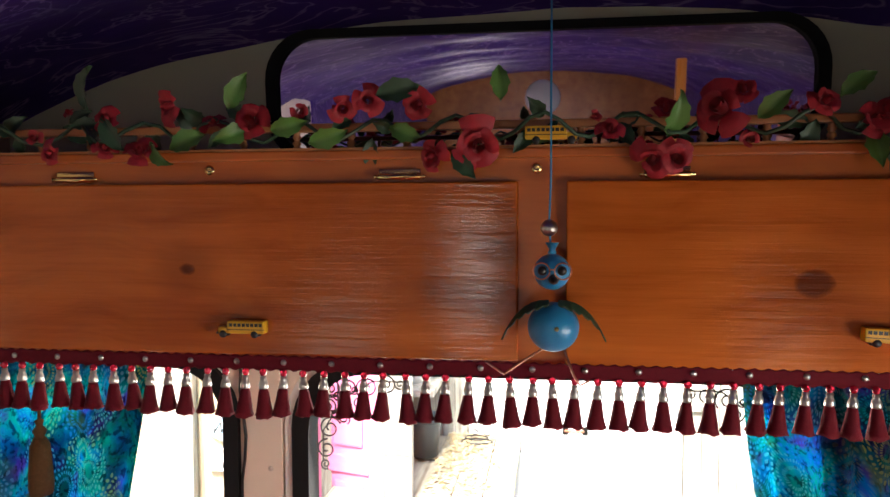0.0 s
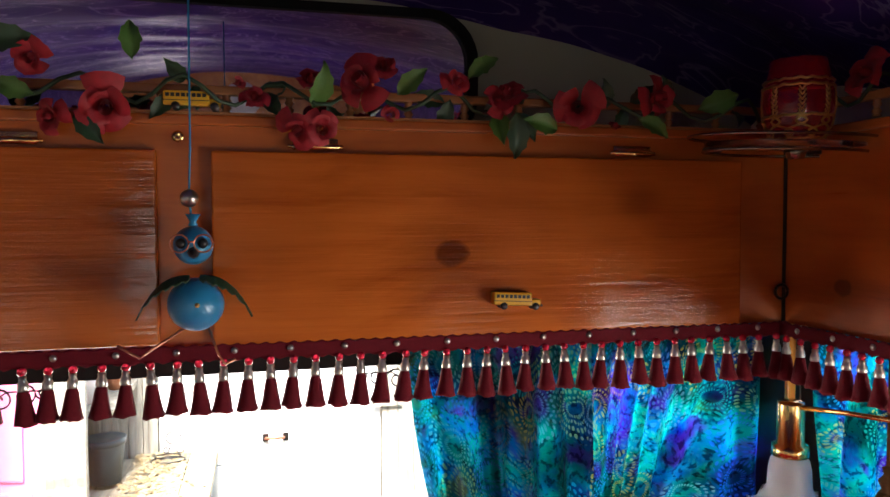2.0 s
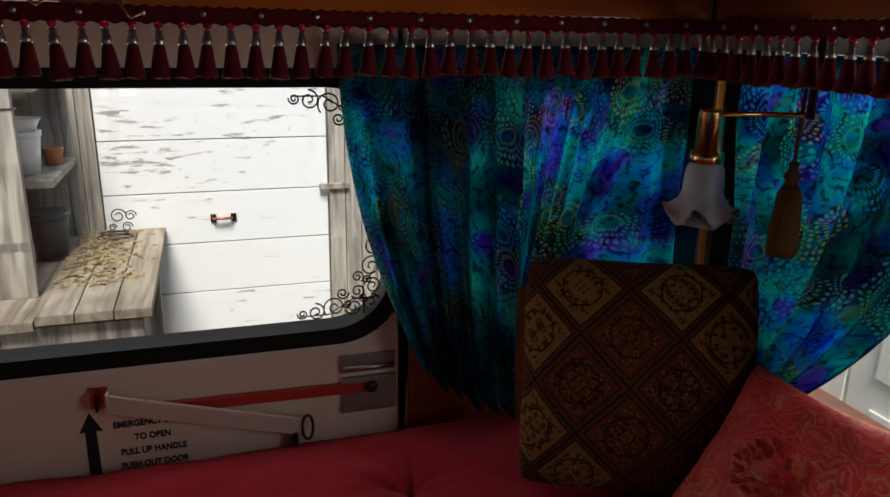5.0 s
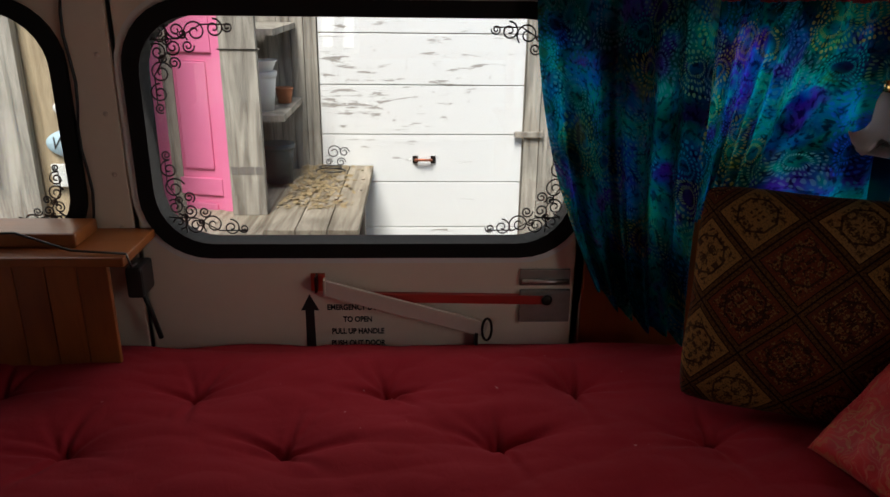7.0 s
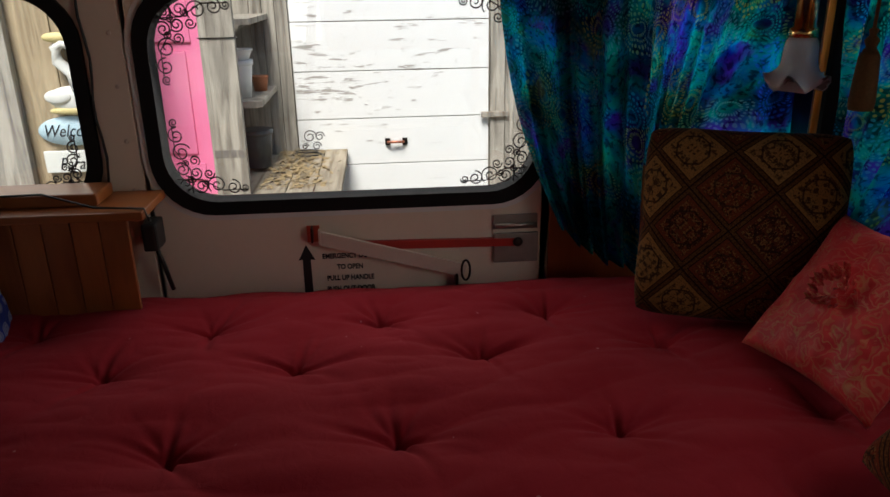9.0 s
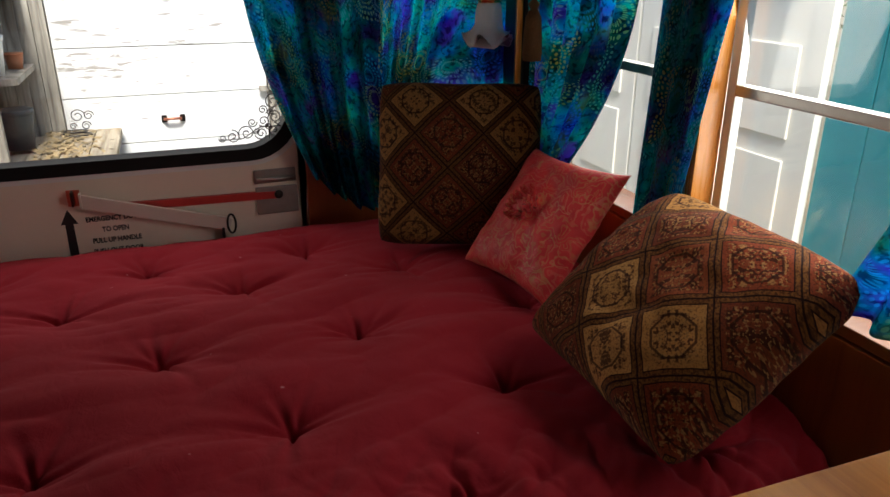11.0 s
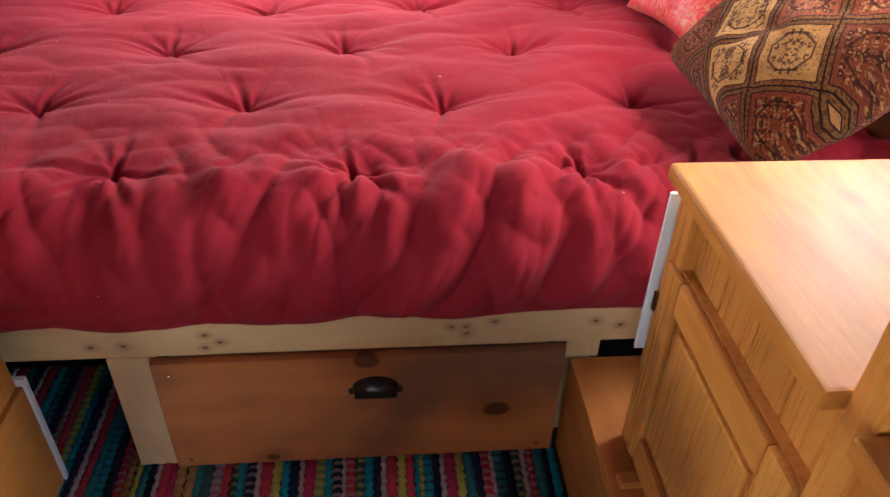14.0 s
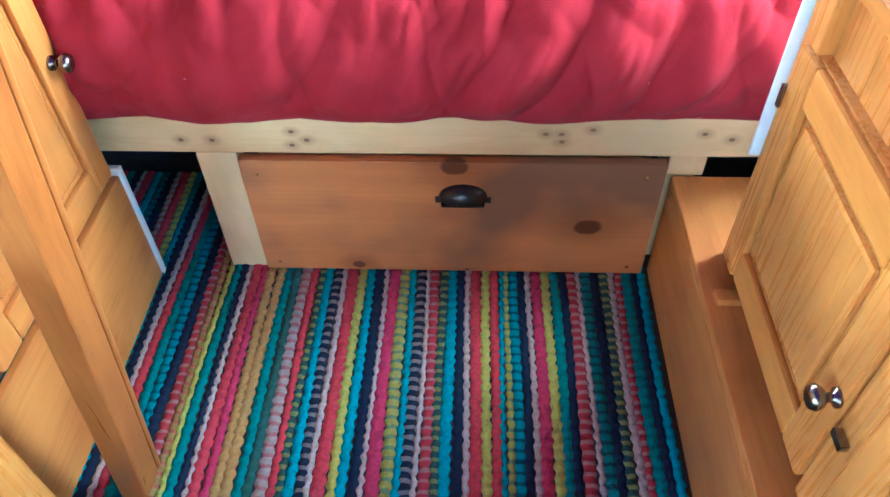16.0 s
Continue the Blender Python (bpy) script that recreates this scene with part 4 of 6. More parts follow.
def knob(parent, x, y, z, out):
    m = Matrix.Translation((x, y, z)) @ Matrix.Rotation(out * math.pi / 2, 4, "Y")
    part("knob", lathe([(0.0125, 0.0), (0.0125, 0.004), (0.006, 0.007), (0.006, 0.014), (0.013, 0.019), (0.0165, 0.026), (0.0135, 0.033), (0.006, 0.036), (0.0, 0.0365)], m, 16), M["chrome"], parent, "polished nickel knob")


_ds = thing("dresser", "honey pine dresser with panelled door and thick top", "cabinet")
part("worktop", boxed(1.012, 1.60, -0.4275, 0.0, 0.800, 0.826, bev=0.007, seg=3), M["honey"], _ds)
part("worktop", boxed(1.012, 1.60, -0.83, -0.4745, 0.800, 0.826, bev=0.007, seg=3), M["honey"], _ds)
part("side_panel", boxed(1.062, 1.59, -0.040, -0.022, 0.269, 0.799), M["honey_v"], _ds)
part("side_panel", boxed(1.062, 1.59, -0.80, -0.782, 0.269, 0.799), M["honey_v"], _ds)
part("back_panel", boxed(1.575, 1.59, -0.78, -0.042, 0.269, 0.799), M["honey_v"], _ds)
for _k in range(4):
    _a = -0.062 - 0.0905 * _k
    part("plank", boxed(1.056, 1.070, _a - 0.0875, _a, 0.60, 0.799, bev=0.004), M["honey_v"], _ds)
for _k in range(4):
    _a = -0.468 - 0.0905 * _k
    part("plank", boxed(1.056, 1.070, max(_a - 0.0875, -0.79), _a, 0.60, 0.799, bev=0.004), M["honey_v"], _ds)
part("corner_post", boxed(1.036, 1.074, -0.060, -0.008, 0.269, 0.799, bev=0.004), M["honey_v"], _ds)
part("inner_face", boxed(1.071, 1.078, -0.78, -0.061, 0.269, 0.60), M["honey_v"], _ds)
_dd = framed_door(_ds, "door", 1.049, -0.426, -0.030, 0.296, 0.682, -1, M["honey_v"], M["honey"])
knob(_dd, 1.028, -0.414, 0.462, -1)
part("hinge", boxed(1.022, 1.030, -0.036, -0.027, 0.585, 0.62, bev=0.002), M["chrome"], _dd, "small nickel hinge")
_d2 = framed_door(_ds, "door", 1.049, -0.79, -0.476, 0.296, 0.682, -1, M["honey_v"], M["honey"])
solid("white_board", boxed(1.027, 1.58, 0.003, 0.010, 0.47, 0.772, bev=0.002), M["white_trim"], "thin white board between dresser and bed", "board")
_pp = thing("timber_post", "honey pine post rising through the dresser top", "post")
part("shaft", boxed(1.036, 1.080, -0.4735, -0.4285, 0.269, 2.12, bev=0.004), M["honey_v"], _pp)
part("latch", boxed(1.024, 1.0355, -0.462, -0.436, 0.425, 0.437, bev=0.002), M["chrome"], _pp, "small metal latch")

# left cabinet, seen only as its panelled face and posts
_lc = thing("left_cabinet", "honey pine cabinet with nickel knob beside the bed", "cabinet")
part("face", boxed(-0.105, -0.09, -0.36, 0.155, 0.269, 0.80), M["step_v"], _lc)
part("lower_face", boxed(-0.075, -0.06, -1.0, 0.155, 0.004, 0.285, bev=0.003), M["step"], _lc)
_ld = framed_door(_lc, "door", -0.082, -0.30, 0.14, 0.30, 0.79, 1, M["step_v"], M["step"])
knob(_ld, -0.061, 0.112, 0.556, 1)
part("white_edge", boxed(-0.080, -0.055, 0.156, 0.166, 0.004, 0.30), M["white_trim"], _lc, "white painted edge")
part("top", boxed(-0.71, -0.06, -1.0, 0.155, 0.80, 0.822, bev=0.004), M["step"], _lc)
part("body_side", boxed(-0.70, -0.106, 0.14, 0.155, 0.004, 0.80), M["step_v"], _lc)
_lp = thing("leaning_post", "orange varnished timber board leaning beside the cabinet", "timber board")


def leaning(p0, p1, w, t):
    """A board from foot p0 to head p1, of width w (along the aisle) and thickness t."""
    a, b = Vector(p0), Vector(p1)
    m = basis_dir(a, b)
    bm = boxed(-t / 2, t / 2, -w / 2, w / 2, 0.0, (b - a).length, bev=0.004)
    bmesh.ops.transform(bm, matrix=m, verts=bm.verts)
    return bm


def basis_dir(a, b):
    z = (b - a).normalized()
    x = Vector((1, 0, 0))
    y = z.cross(x).normalized()
    x = y.cross(z)
    return Matrix.Translation(a) @ Matrix((x, y, z)).transposed().to_4x4()


part("board", leaning((0.048, -0.325, 0.004), (0.215, -0.31, 1.42), 0.055, 0.045), M["post"], _lp)
part("splintered_edge", leaning((0.066, -0.292, 0.004), (0.232, -0.277, 1.42), 0.012, 0.014), M["post"], _lp)
_nc = thing("near_cabinet", "honey pine cupboard at the aisle", "cabinet")
part("face", boxed(-0.03, -0.01, -1.2, -0.42, 0.004, 0.60, bev=0.004), M["honey_v"], _nc)
part("stile", boxed(-0.01, 0.004, -0.48, -0.42, 0.004, 0.60, bev=0.004), M["honey_v"], _nc)
part("top", boxed(-0.71, 0.0, -1.2, -0.42, 0.60, 0.62, bev=0.004), M["honey"], _nc)

# ---- overhead cabinets ----
CY = 1.20
_oc = thing("overhead_cabinet", "varnished knotty pine overhead cabinet with lift-up doors", "cabinet")
part("bottom", boxed(-0.72, 1.36, CY + 0.012, 1.67, 1.548, 1.562), M["cab_frame"], _oc)
part("top", boxed(-0.72, 1.60, CY - 0.006, 1.67, 1.832, 1.846, bev=0.003), M["cab_frame"], _oc)
part("face_frame", boxed(-0.72, 1.355, CY + 0.002, CY + 0.018, 1.548, 1.832), M["cab_frame"], _oc)
part("door", boxed(-0.715, 0.424, CY - 0.010, CY + 0.002, 1.553, 1.800, bev=0.003), M["cab"], _oc)
part("door", boxed(0.489, 1.266, CY - 0.010, CY + 0.002, 1.549, 1.800, bev=0.003), M["cab"], _oc)
part("side_face", boxed(1.352, 1.368, 0.05, CY + 0.002, 1.548, 1.832), M["cab_side"], _oc)
part("side_bottom", boxed(1.368, 1.63, 0.05, 1.67, 1.548, 1.562), M["cab_side"], _oc)
part("side_top", boxed(1.346, 1.63, 0.05, CY - 0.007, 1.832, 1.846, bev=0.003), M["cab_side"], _oc)
part("door", boxed(1.341, 1.352, 0.06, 0.985, 1.549, 1.800, bev=0.003), M["cab_side"], _oc)


part("seam", boxed(1.3490, 1.3515, CY - 0.004, CY + 0.0015, 1.549, 1.831), M["black"], _oc, "dark gap in the corner")
part("eyelet", tube([(1.336 + 0.011 * math.cos(a * math.pi / 8), CY - 0.014, 1.598 + 0.011 * math.sin(a * math.pi / 8)) for a in range(17)], 0.0025), M["dark_metal"], _oc, "dark screw eye")


def strap_hinge():
    bm = bmesh.new()
    box(bm, -0.030, 0.030, -0.003, 0, -0.006, 0.007, bev=0.001)
    m = Matrix.Rotation(math.pi / 2, 4, "Y")
    lathe([(0.0, -0.037), (0.003, -0.035), (0.0015, -0.031), (0.0045, -0.029), (0.0045, 0.029), (0.0015, 0.031), (0.003, 0.035), (0.0, 0.037)], Matrix.Translation((0, -0.005, -0.004)) @ m, 10, bm)
    return bm


_hm = mesh_of("hinge", strap_hinge(), M["brass"])
for _x in (-0.233, 0.259, 0.621, 1.083):
    shared("hinge", _hm, Matrix.Translation((_x, CY - 0.001, 1.812)), _oc)
for _x, _z in ((-0.024, 1.82), (0.449, 1.818)):
    part("screw", lathe([(0.0075, 0), (0.0075, 0.002), (0.003, 0.0025), (0.0, 0.001)], Matrix.Translation((_x, CY + 0.003, _z)) @ Matrix.Rotation(math.pi / 2, 4, "X"), 12), M["brass"], _oc, "brass screw cup")

# gallery rail with turned spindles
_gr = thing("gallery_rail", "low varnished pine rail with turned spindles on the cabinet", "rail")
part("top_bar", boxed(-0.72, 1.33, CY + 0.004, CY + 0.020, 1.873, 1.885, bev=0.003), M["rail"], _gr)
part("bottom_bar", boxed(-0.72, 1.33, CY - 0.004, CY + 0.022, 1.846, 1.8495), M["rail"], _gr)
part("top_bar", boxed(1.352, 1.368, 0.10, CY - 0.02, 1.873, 1.885, bev=0.003), M["rail"], _gr)
_sp = mesh_of("spindle", lathe([(0.0060, 1.8495), (0.0060, 1.8515), (0.0042, 1.853), (0.0070, 1.857), (0.0042, 1.8605), (0.0038, 1.862), (0.0068, 1.866), (0.0045, 1.870), (0.0060, 1.8725), (0.0060, 1.873)], None, 10), M["rail"])
for _k in range(-9, 15):
    shared("spindle", _sp, Matrix.Translation((0.186 + 0.0805 * _k, CY + 0.012, 0)), _gr)
for _k in range(12):
    shared("spindle", _sp, Matrix.Translation((1.36, 1.12 - 0.085 * _k, 0)), _gr)

# ---- tasselled fringe ----
def tassel_meshes():
    def wob(r, z, a, k):
        return r * (1 + 0.13 * math.sin(7 * a + k)), z
    cap = lathe([(0.0018, 0.0), (0.0050, -0.002), (0.0042, -0.006), (0.0062, -0.010), (0.0072, -0.017), (0.0066, -0.0185)], None, 10)
    skirt = lathe([(0.0052, -0.017), (0.0070, -0.024), (0.0086, -0.036), (0.0120, -0.050), (0.0135, -0.0585), (0.0085, -0.058)], None, 14, None, wob)
    for v in skirt.verts:
        if v.co.z < -0.055:
            v.co.z += random.uniform(-0.003, 0.002)
    return mesh_of("tassel", skirt, M["maroon"]), mesh_of("tassel_cap", cap, M["silver"]), mesh_of("bead", ball(0, 0, 0, 0.0055, u=10, v=8), M["bead"])


_fr = thing("tassel_fringe", "maroon braid trim with red beads, silver caps and tassels", "fringe trim")


def braid(p0, p1, name):
    p0, p1 = Vector(p0), Vector(p1)
    d = p1 - p0
    n = int(d.length / 0.004)
    nrm = Vector((d.y, -d.x, 0)).normalized()

    def fn(u, v):
        s = u * d.length
        b = 0.0022 * abs(math.sin(s * 2 * math.pi / 0.018 + v * 7)) + 0.001 * math.sin(v * 19)
        zz = -0.021 * v + 0.0015 * math.sin(s * 2 * math.pi / 0.018) * (1 - 2 * v)
        return p0 + d * u + nrm * (0.004 + b) + Vector((0, 0, zz)), (u, v)

    ob = part(name, sheet(n, 6, fn), M["maroon"], _fr)
    thicken(ob, 0.002)


braid((-0.71, CY - 0.004, 1.553), (1.352, CY - 0.004, 1.550), "braid")
braid((1.344, CY - 0.004, 1.550), (1.344, 0.10, 1.550), "braid")
_tm, _tc, _tb = tassel_meshes()
_stud = mesh_of("stud", ball(0, 0, 0, 0.0045, sy=0.6, u=8, v=6), M["silver"])
_rt = random.Random(5)


def tassel_at(x, y, z):
    j = Matrix.Translation((x, y, z)) @ Matrix.Rotation(_rt.uniform(-0.07, 0.07), 4, "Y") @ Matrix.Rotation(_rt.uniform(0, 6), 4, "Z") @ Matrix.Diagonal((1, 1, _rt.uniform(0.94, 1.05), 1))
    t = shared("tassel", _tm, j, _fr)
    c = shared("tassel_cap", _tc, Matrix(), t)
    b = shared("bead", _tb, Matrix.Translation((0, 0, 0.004)), t)


_x = -0.56
while _x < 1.335:
    tassel_at(_x + _rt.uniform(-0.002, 0.002), CY - 0.012, 1.524)
    _x += 0.0295
_y = CY - 0.03
while _y > 0.12:
    tassel_at(1.334, _y + _rt.uniform(-0.002, 0.002), 1.522)
    _y -= 0.0295
_x = -0.55
while _x < 1.33:
    shared("stud", _stud, Matrix.Translation((_x, CY - 0.012, 1.543)), _fr)
    _x += 0.071
_y = 1.15
while _y > 0.15:
    shared("stud", _stud, Matrix.Translation((1.336, _y, 1.541)) @ Matrix.Rotation(math.pi / 2, 4, "Z"), _fr)
    _y -= 0.071

# ---- curtains ----
def curtain(name, pts_top, pts_bot, label, depth=0.018, folds=7.0, seed=0.0, nu=120, nv=60, swell=0.0, hem=0.006, bow=1.0):
    """A hung cloth between a top line and a bottom line (both polylines of points), with gathered folds."""
    T, B = [Vector(p) for p in pts_top], [Vector(p) for p in pts_bot]

    def along(P, u):
        k = min(int(u * (len(P) - 1)), len(P) - 2)
        return P[k].lerp(P[k + 1], u * (len(P) - 1) - k)

    total = sum((a - b).length for a, b in zip(T, T[1:])) * 1.5
    hgt = (along(T, 0.5) - along(B, 0.5)).length

    def fn(u, v):
        a, b = along(T, u), along(B, u)
        p = a.lerp(b, v)
        p.x, p.y = a.x + (b.x - a.x) * v ** bow, a.y + (b.y - a.y) * v ** bow
        d = (T[-1] - T[0]).normalized()
        nrm = Vector((d.y, -d.x, 0)).normalized()
        ph = folds * 2 * math.pi * (u + 0.05 * noise.noise((u * 4, v * 1.5, seed)))
        amp = depth * (0.45 + 0.75 * v) * (0.7 + 0.5 * noise.noise((u * 5, v * 0.6, seed + 3)))
        off = amp * math.sin(ph) + 0.5 * depth * noise.noise((u * 9, v * 2.4, seed + 7))
        off += swell * math.sin(math.pi * u) * v
        p = p + nrm * off
        p.z += hem * math.sin(ph * 0.5) * v
        return p, (u * total + seed, (1 - v) * hgt)

    ob = solid(name, sheet(nu, nv, fn), M["batik"], label, "curtain", group="batik curtains")
    thicken(ob, 0.0015)
    return ob


curtain("curtain", [(0.825, 1.615, 1.50), (1.03, 1.61, 1.50), (1.212, 1.60, 1.50)],
        [(1.00, 1.62, 0.80), (1.10, 1.60, 0.715), (1.222, 1.59, 0.665)], "blue-green batik cotton curtain drawn beside the door window", 0.036, 5.5, 0.0, bow=1.9)
curtain("curtain", [(1.215, 1.64, 1.50), (1.42, 1.625, 1.50), (1.632, 1.585, 1.50)],
        [(1.215, 1.63, 0.965), (1.25, 1.627, 0.968), (1.34, 1.622, 0.975), (1.632, 1.585, 0.995)], "blue batik cotton curtain covering the corner window", 0.020, 9, 2.3)
curtain("curtain", [(1.605, 1.41, 1.50), (1.602, 1.14, 1.50), (1.595, 0.868, 1.50)],
        [(1.59, 1.345, 0.955), (1.575, 1.26, 0.895), (1.57, 1.15, 0.865)], "batik cotton curtain gathered to one side with a tieback", 0.026, 7, 4.1, bow=2.2)
curtain("curtain", [(1.598, 0.785, 1.50), (1.598, 0.675, 1.50), (1.598, 0.565, 1.50)],
        [(1.58, 0.805, 0.845), (1.58, 0.735, 0.85), (1.58, 0.662, 0.875)], "narrow batik cotton curtain hanging between the side windows", 0.012, 2.5, 6.7, nu=60)
curtain("curtain", [(1.60, 0.02, 1.50), (1.60, -0.07, 1.50), (1.60, -0.15, 1.50)],
        [(1.575, 0.235, 0.895), (1.575, 0.10, 0.90), (1.58, -0.02, 0.88)], "batik cotton curtain pulled aside at the dresser", 0.016, 4, 8.9)
curtain("curtain", [(-0.70, 1.60, 1.50), (-0.52, 1.60, 1.50), (-0.345, 1.60, 1.50)],
        [(-0.70, 1.455, 0.84), (-0.54, 1.455, 0.835), (-0.395, 1.46, 0.845)], "batik cotton curtain at the corner window by the ledge", 0.018, 3, 11.0, nu=60)
curtain("curtain", [(-0.69, 0.72, 1.52), (-0.69, 0.30, 1.52), (-0.69, -0.2, 1.52)],
        [(-0.68, 0.72, 0.83), (-0.68, 0.30, 0.83), (-0.68, -0.2, 0.83)], "batik cotton curtain over the far side window", 0.02, 6, 13.0, nu=60)


# ---- cushions ----
def cushion(name, m, w, h, t, mat, label, reps=(0.125, 0), off=(0.0, 0.0), seed=0.0, sag=0.0, soft=0.13):
    """A stuffed square cushion, pinched at its corners, centred on m, its face towards local +z."""
    ca, sa = math.cos(radians(reps[1])), math.sin(radians(reps[1]))

    def patt(x, y):
        return ((ca * x - sa * y) / reps[0] + off[0], (sa * x + ca * y) / reps[0] + off[1])

    def surf(sgn):
        def fn(u, v):
            a, b = 2 * u - 1, 2 * v - 1
            pin = 1 - 0.10 * (1 - abs(b) ** 2.0) * abs(a) ** 3
            pin2 = 1 - 0.10 * (1 - abs(a) ** 2.0) * abs(b) ** 3
            rnd = 1 - soft * abs(a * b) ** 3
            x = a * w / 2 * pin * rnd
            y = b * h / 2 * pin2 * rnd
            e = max(0.0, (1 - a * a)) ** 0.42 * max(0.0, (1 - b * b)) ** 0.42
            z = sgn * t / 2 * e * (1 + 0.16 * noise.noise((a * 1.3, b * 1.3, seed)))
            z += 0.012 * noise.noise((a * 3.2, b * 3.2, seed + 5)) * e + 0.006 * noise.noise((a * 8, b * 8, seed)) * e
            z += 0.014 * math.sin((a + b) * 4 + seed) * e * (abs(a * b))
            z -= sag * e * math.exp(-((a - 0.1) ** 2 + (b + 0.05) ** 2) * 7)
            return m @ Vector((x, y, z)), patt(a * w / 2, b * h / 2)
        return sheet(44, 44, fn)
    bm = surf(1)
    me2 = bpy.data.meshes.new("tmp")
    b2 = surf(-1)
    b2.to_mesh(me2)
    b2.free()
    bm.from_mesh(me2)
    bpy.data.meshes.remove(me2)
    bmesh.ops.remove_doubles(bm, verts=bm.verts, dist=0.0006)
    th = thing(name, label, "cushion", group="scatter cushions")
    part("cover", bm, mat, th)
    return th


def basis(origin, xa, ya):
    """A pose from a centre and the two directions of a face."""
    xv = Vector(xa).normalized()
    zv = xv.cross(Vector(ya)).normalized()
    yv = zv.cross(xv)
    return Matrix.Translation(origin) @ Matrix((xv, yv, zv)).transposed().to_4x4()


cushion("kilim_cushion", basis((1.345, 1.295, 0.890), (0.915, -0.40, 0.0), (0.12, 0.28, 0.93)), 0.49, 0.49, 0.15, M["kilim_shaded"],
        "brown kilim patterned cushion, darkened for the shaded bed corner", (0.132, 45), (0.073, 0.215), 1.0)
_pc = cushion("paisley_cushion", basis((1.44, 0.98, 0.815), (0.145, -0.988, 0.04), (0.63, 0.0, 0.77)), 0.37, 0.36, 0.11, M["paisley"],
              "red paisley cushion with ruffled rosette leaning on the wall", (0.17, 0), (0, 0), 2.0, soft=0.0)
cushion("kilim_cushion", basis((1.42, 0.42, 0.835), (0.0, -1.0, -0.02), (0.795, 0.07, 0.60)), 0.50, 0.45, 0.24, M["kilim"],
        "large brown and tan kilim patterned cushion by the window", (0.125, 45), (7.35, 4.1), 3.0, 0.012, 0.09)
cushion("blue_cushion", basis((-0.475, 1.31, 0.775), (0.05, 1.0, 0.0), (-0.36, 0.0, 0.93)), 0.42, 0.36, 0.12, M["stripes"],
        "blue and white bordered cushion with tufted fringe", (0.40, 0), (0.5, 0.5), 4.0)

# rosette on the paisley cushion
def ruffle(m, r, n, parent):
    for k in range(n):
        a0 = 2.4 * k
        rr = r * (0.25 + 0.75 * (k / n) ** 0.6)
        c = Vector((rr * math.cos(a0), rr * math.sin(a0), 0.010 * (1 - k / n)))
        w = r * 0.42

        def fn(u, v, c=c, a0=a0, w=w):
            p = c + Vector((w * (u - 0.5) * math.cos(a0 + 1.57) + w * 0.6 * v * math.cos(a0), w * (u - 0.5) * math.sin(a0 + 1.57) + w * 0.6 * v * math.sin(a0), 0.012 * v + 0.006 * math.sin(u * 9)))
            return m @ p, (u * 0.3, v * 0.3)

        part("ruffle_petal", sheet(5, 3, fn), M["paisley"], parent)


ruffle(basis((1.402, 0.999, 0.856), (0.145, -0.988, 0.04), (0.63, 0.0, 0.77)), 0.045, 22, _pc)

# ---- roses along the rail ----
def petal_mesh(wid, h, flare, seed, name="petal"):
    """One cupped silk petal with a turned-back, ruffled rim; it stands at the origin and leans towards +x."""
    rr = random.Random(seed)
    ph = rr.uniform(0, 6)
    bm = bmesh.new()
    V = {}
    for q in range(6):
        for p in range(7):
            u, v = p / 6 - 0.5, q / 5
            ang = u * wid * math.sin(0.35 + v * math.pi * 0.60)
            curl = max(0.0, v - 0.58)
            rad = 0.006 + 0.016 * v ** 0.7 + flare * 0.014 * v * v + 0.020 * curl * (0.3 + flare)
            z = h * (v - 1.5 * curl * curl * (0.4 + flare)) - 0.011 * (2 * u) ** 2 * v * v + 0.0022 * math.sin(u * 15 + ph) * v
            V[p, q] = bm.verts.new((rad * math.cos(ang), rad * math.sin(ang), z))
    for q in range(5):
        for p in range(6):
            f = bm.faces.new((V[p, q], V[p + 1, q], V[p + 1, q + 1], V[p, q + 1]))
            f.smooth = True
    return mesh_of(name, bm, M["petal"])


def bud_mesh(seed):
    """The rolled heart of a rose."""
    rr = random.Random(seed)

    def fn(u, v):
        a = u * 4 * math.pi
        r = 0.0035 + 0.0085 * u + 0.002 * v
        return (r * math.cos(a), r * math.sin(a), 0.034 * v * (1 - 0.25 * u) + 0.002 * math.sin(a * 1.7 + seed)), (u, v)

    return mesh_of("rose", sheet(44, 5, fn), M["petal"])


_buds = [bud_mesh(k) for k in range(3)]
_pet = [petal_mesh(2.1, 0.034, 0.15, 1), petal_mesh(1.9, 0.031, 0.5, 2), petal_mesh(1.8, 0.027, 1.0, 3), petal_mesh(1.6, 0.024, 1.2, 4)]


def rose(m, parent, rr, full):
    """A rose of a rolled heart and separate petals."""
    r = shared("rose", _buds[rr.randrange(3)], m, parent)
    for k in range(7 if full else 4):
        a = 2.4 * k + rr.uniform(-0.35, 0.35)
        t = _pet[0 if k < 2 else 1 if k < 4 else rr.choice((2, 3))]
        shared("petal", t, Matrix.Rotation(a, 4, "Z") @ Matrix.Rotation(rr.uniform(-0.15, 0.35) * (0.4 + 0.15 * k), 4, "Y") @ Matrix.Scale(rr.uniform(0.85, 1.2), 4), r)
    return r


def leaf_mesh(mat):
    def fn(u, v):
        s = math.sin(math.pi * v ** 0.8) * 0.5 * (1 - 0.12 * math.cos(v * 40))
        x = (u - 0.5) * 2 * s * 0.026
        return (x, 0.052 * v, 0.006 * abs(u - 0.5) * 2 + 0.012 * math.sin(v * 2.6) - 0.002 * math.cos(v * 30) * abs(u - 0.5)), (u, v)
    return mesh_of("leaf", sheet(6, 10, fn), mat)


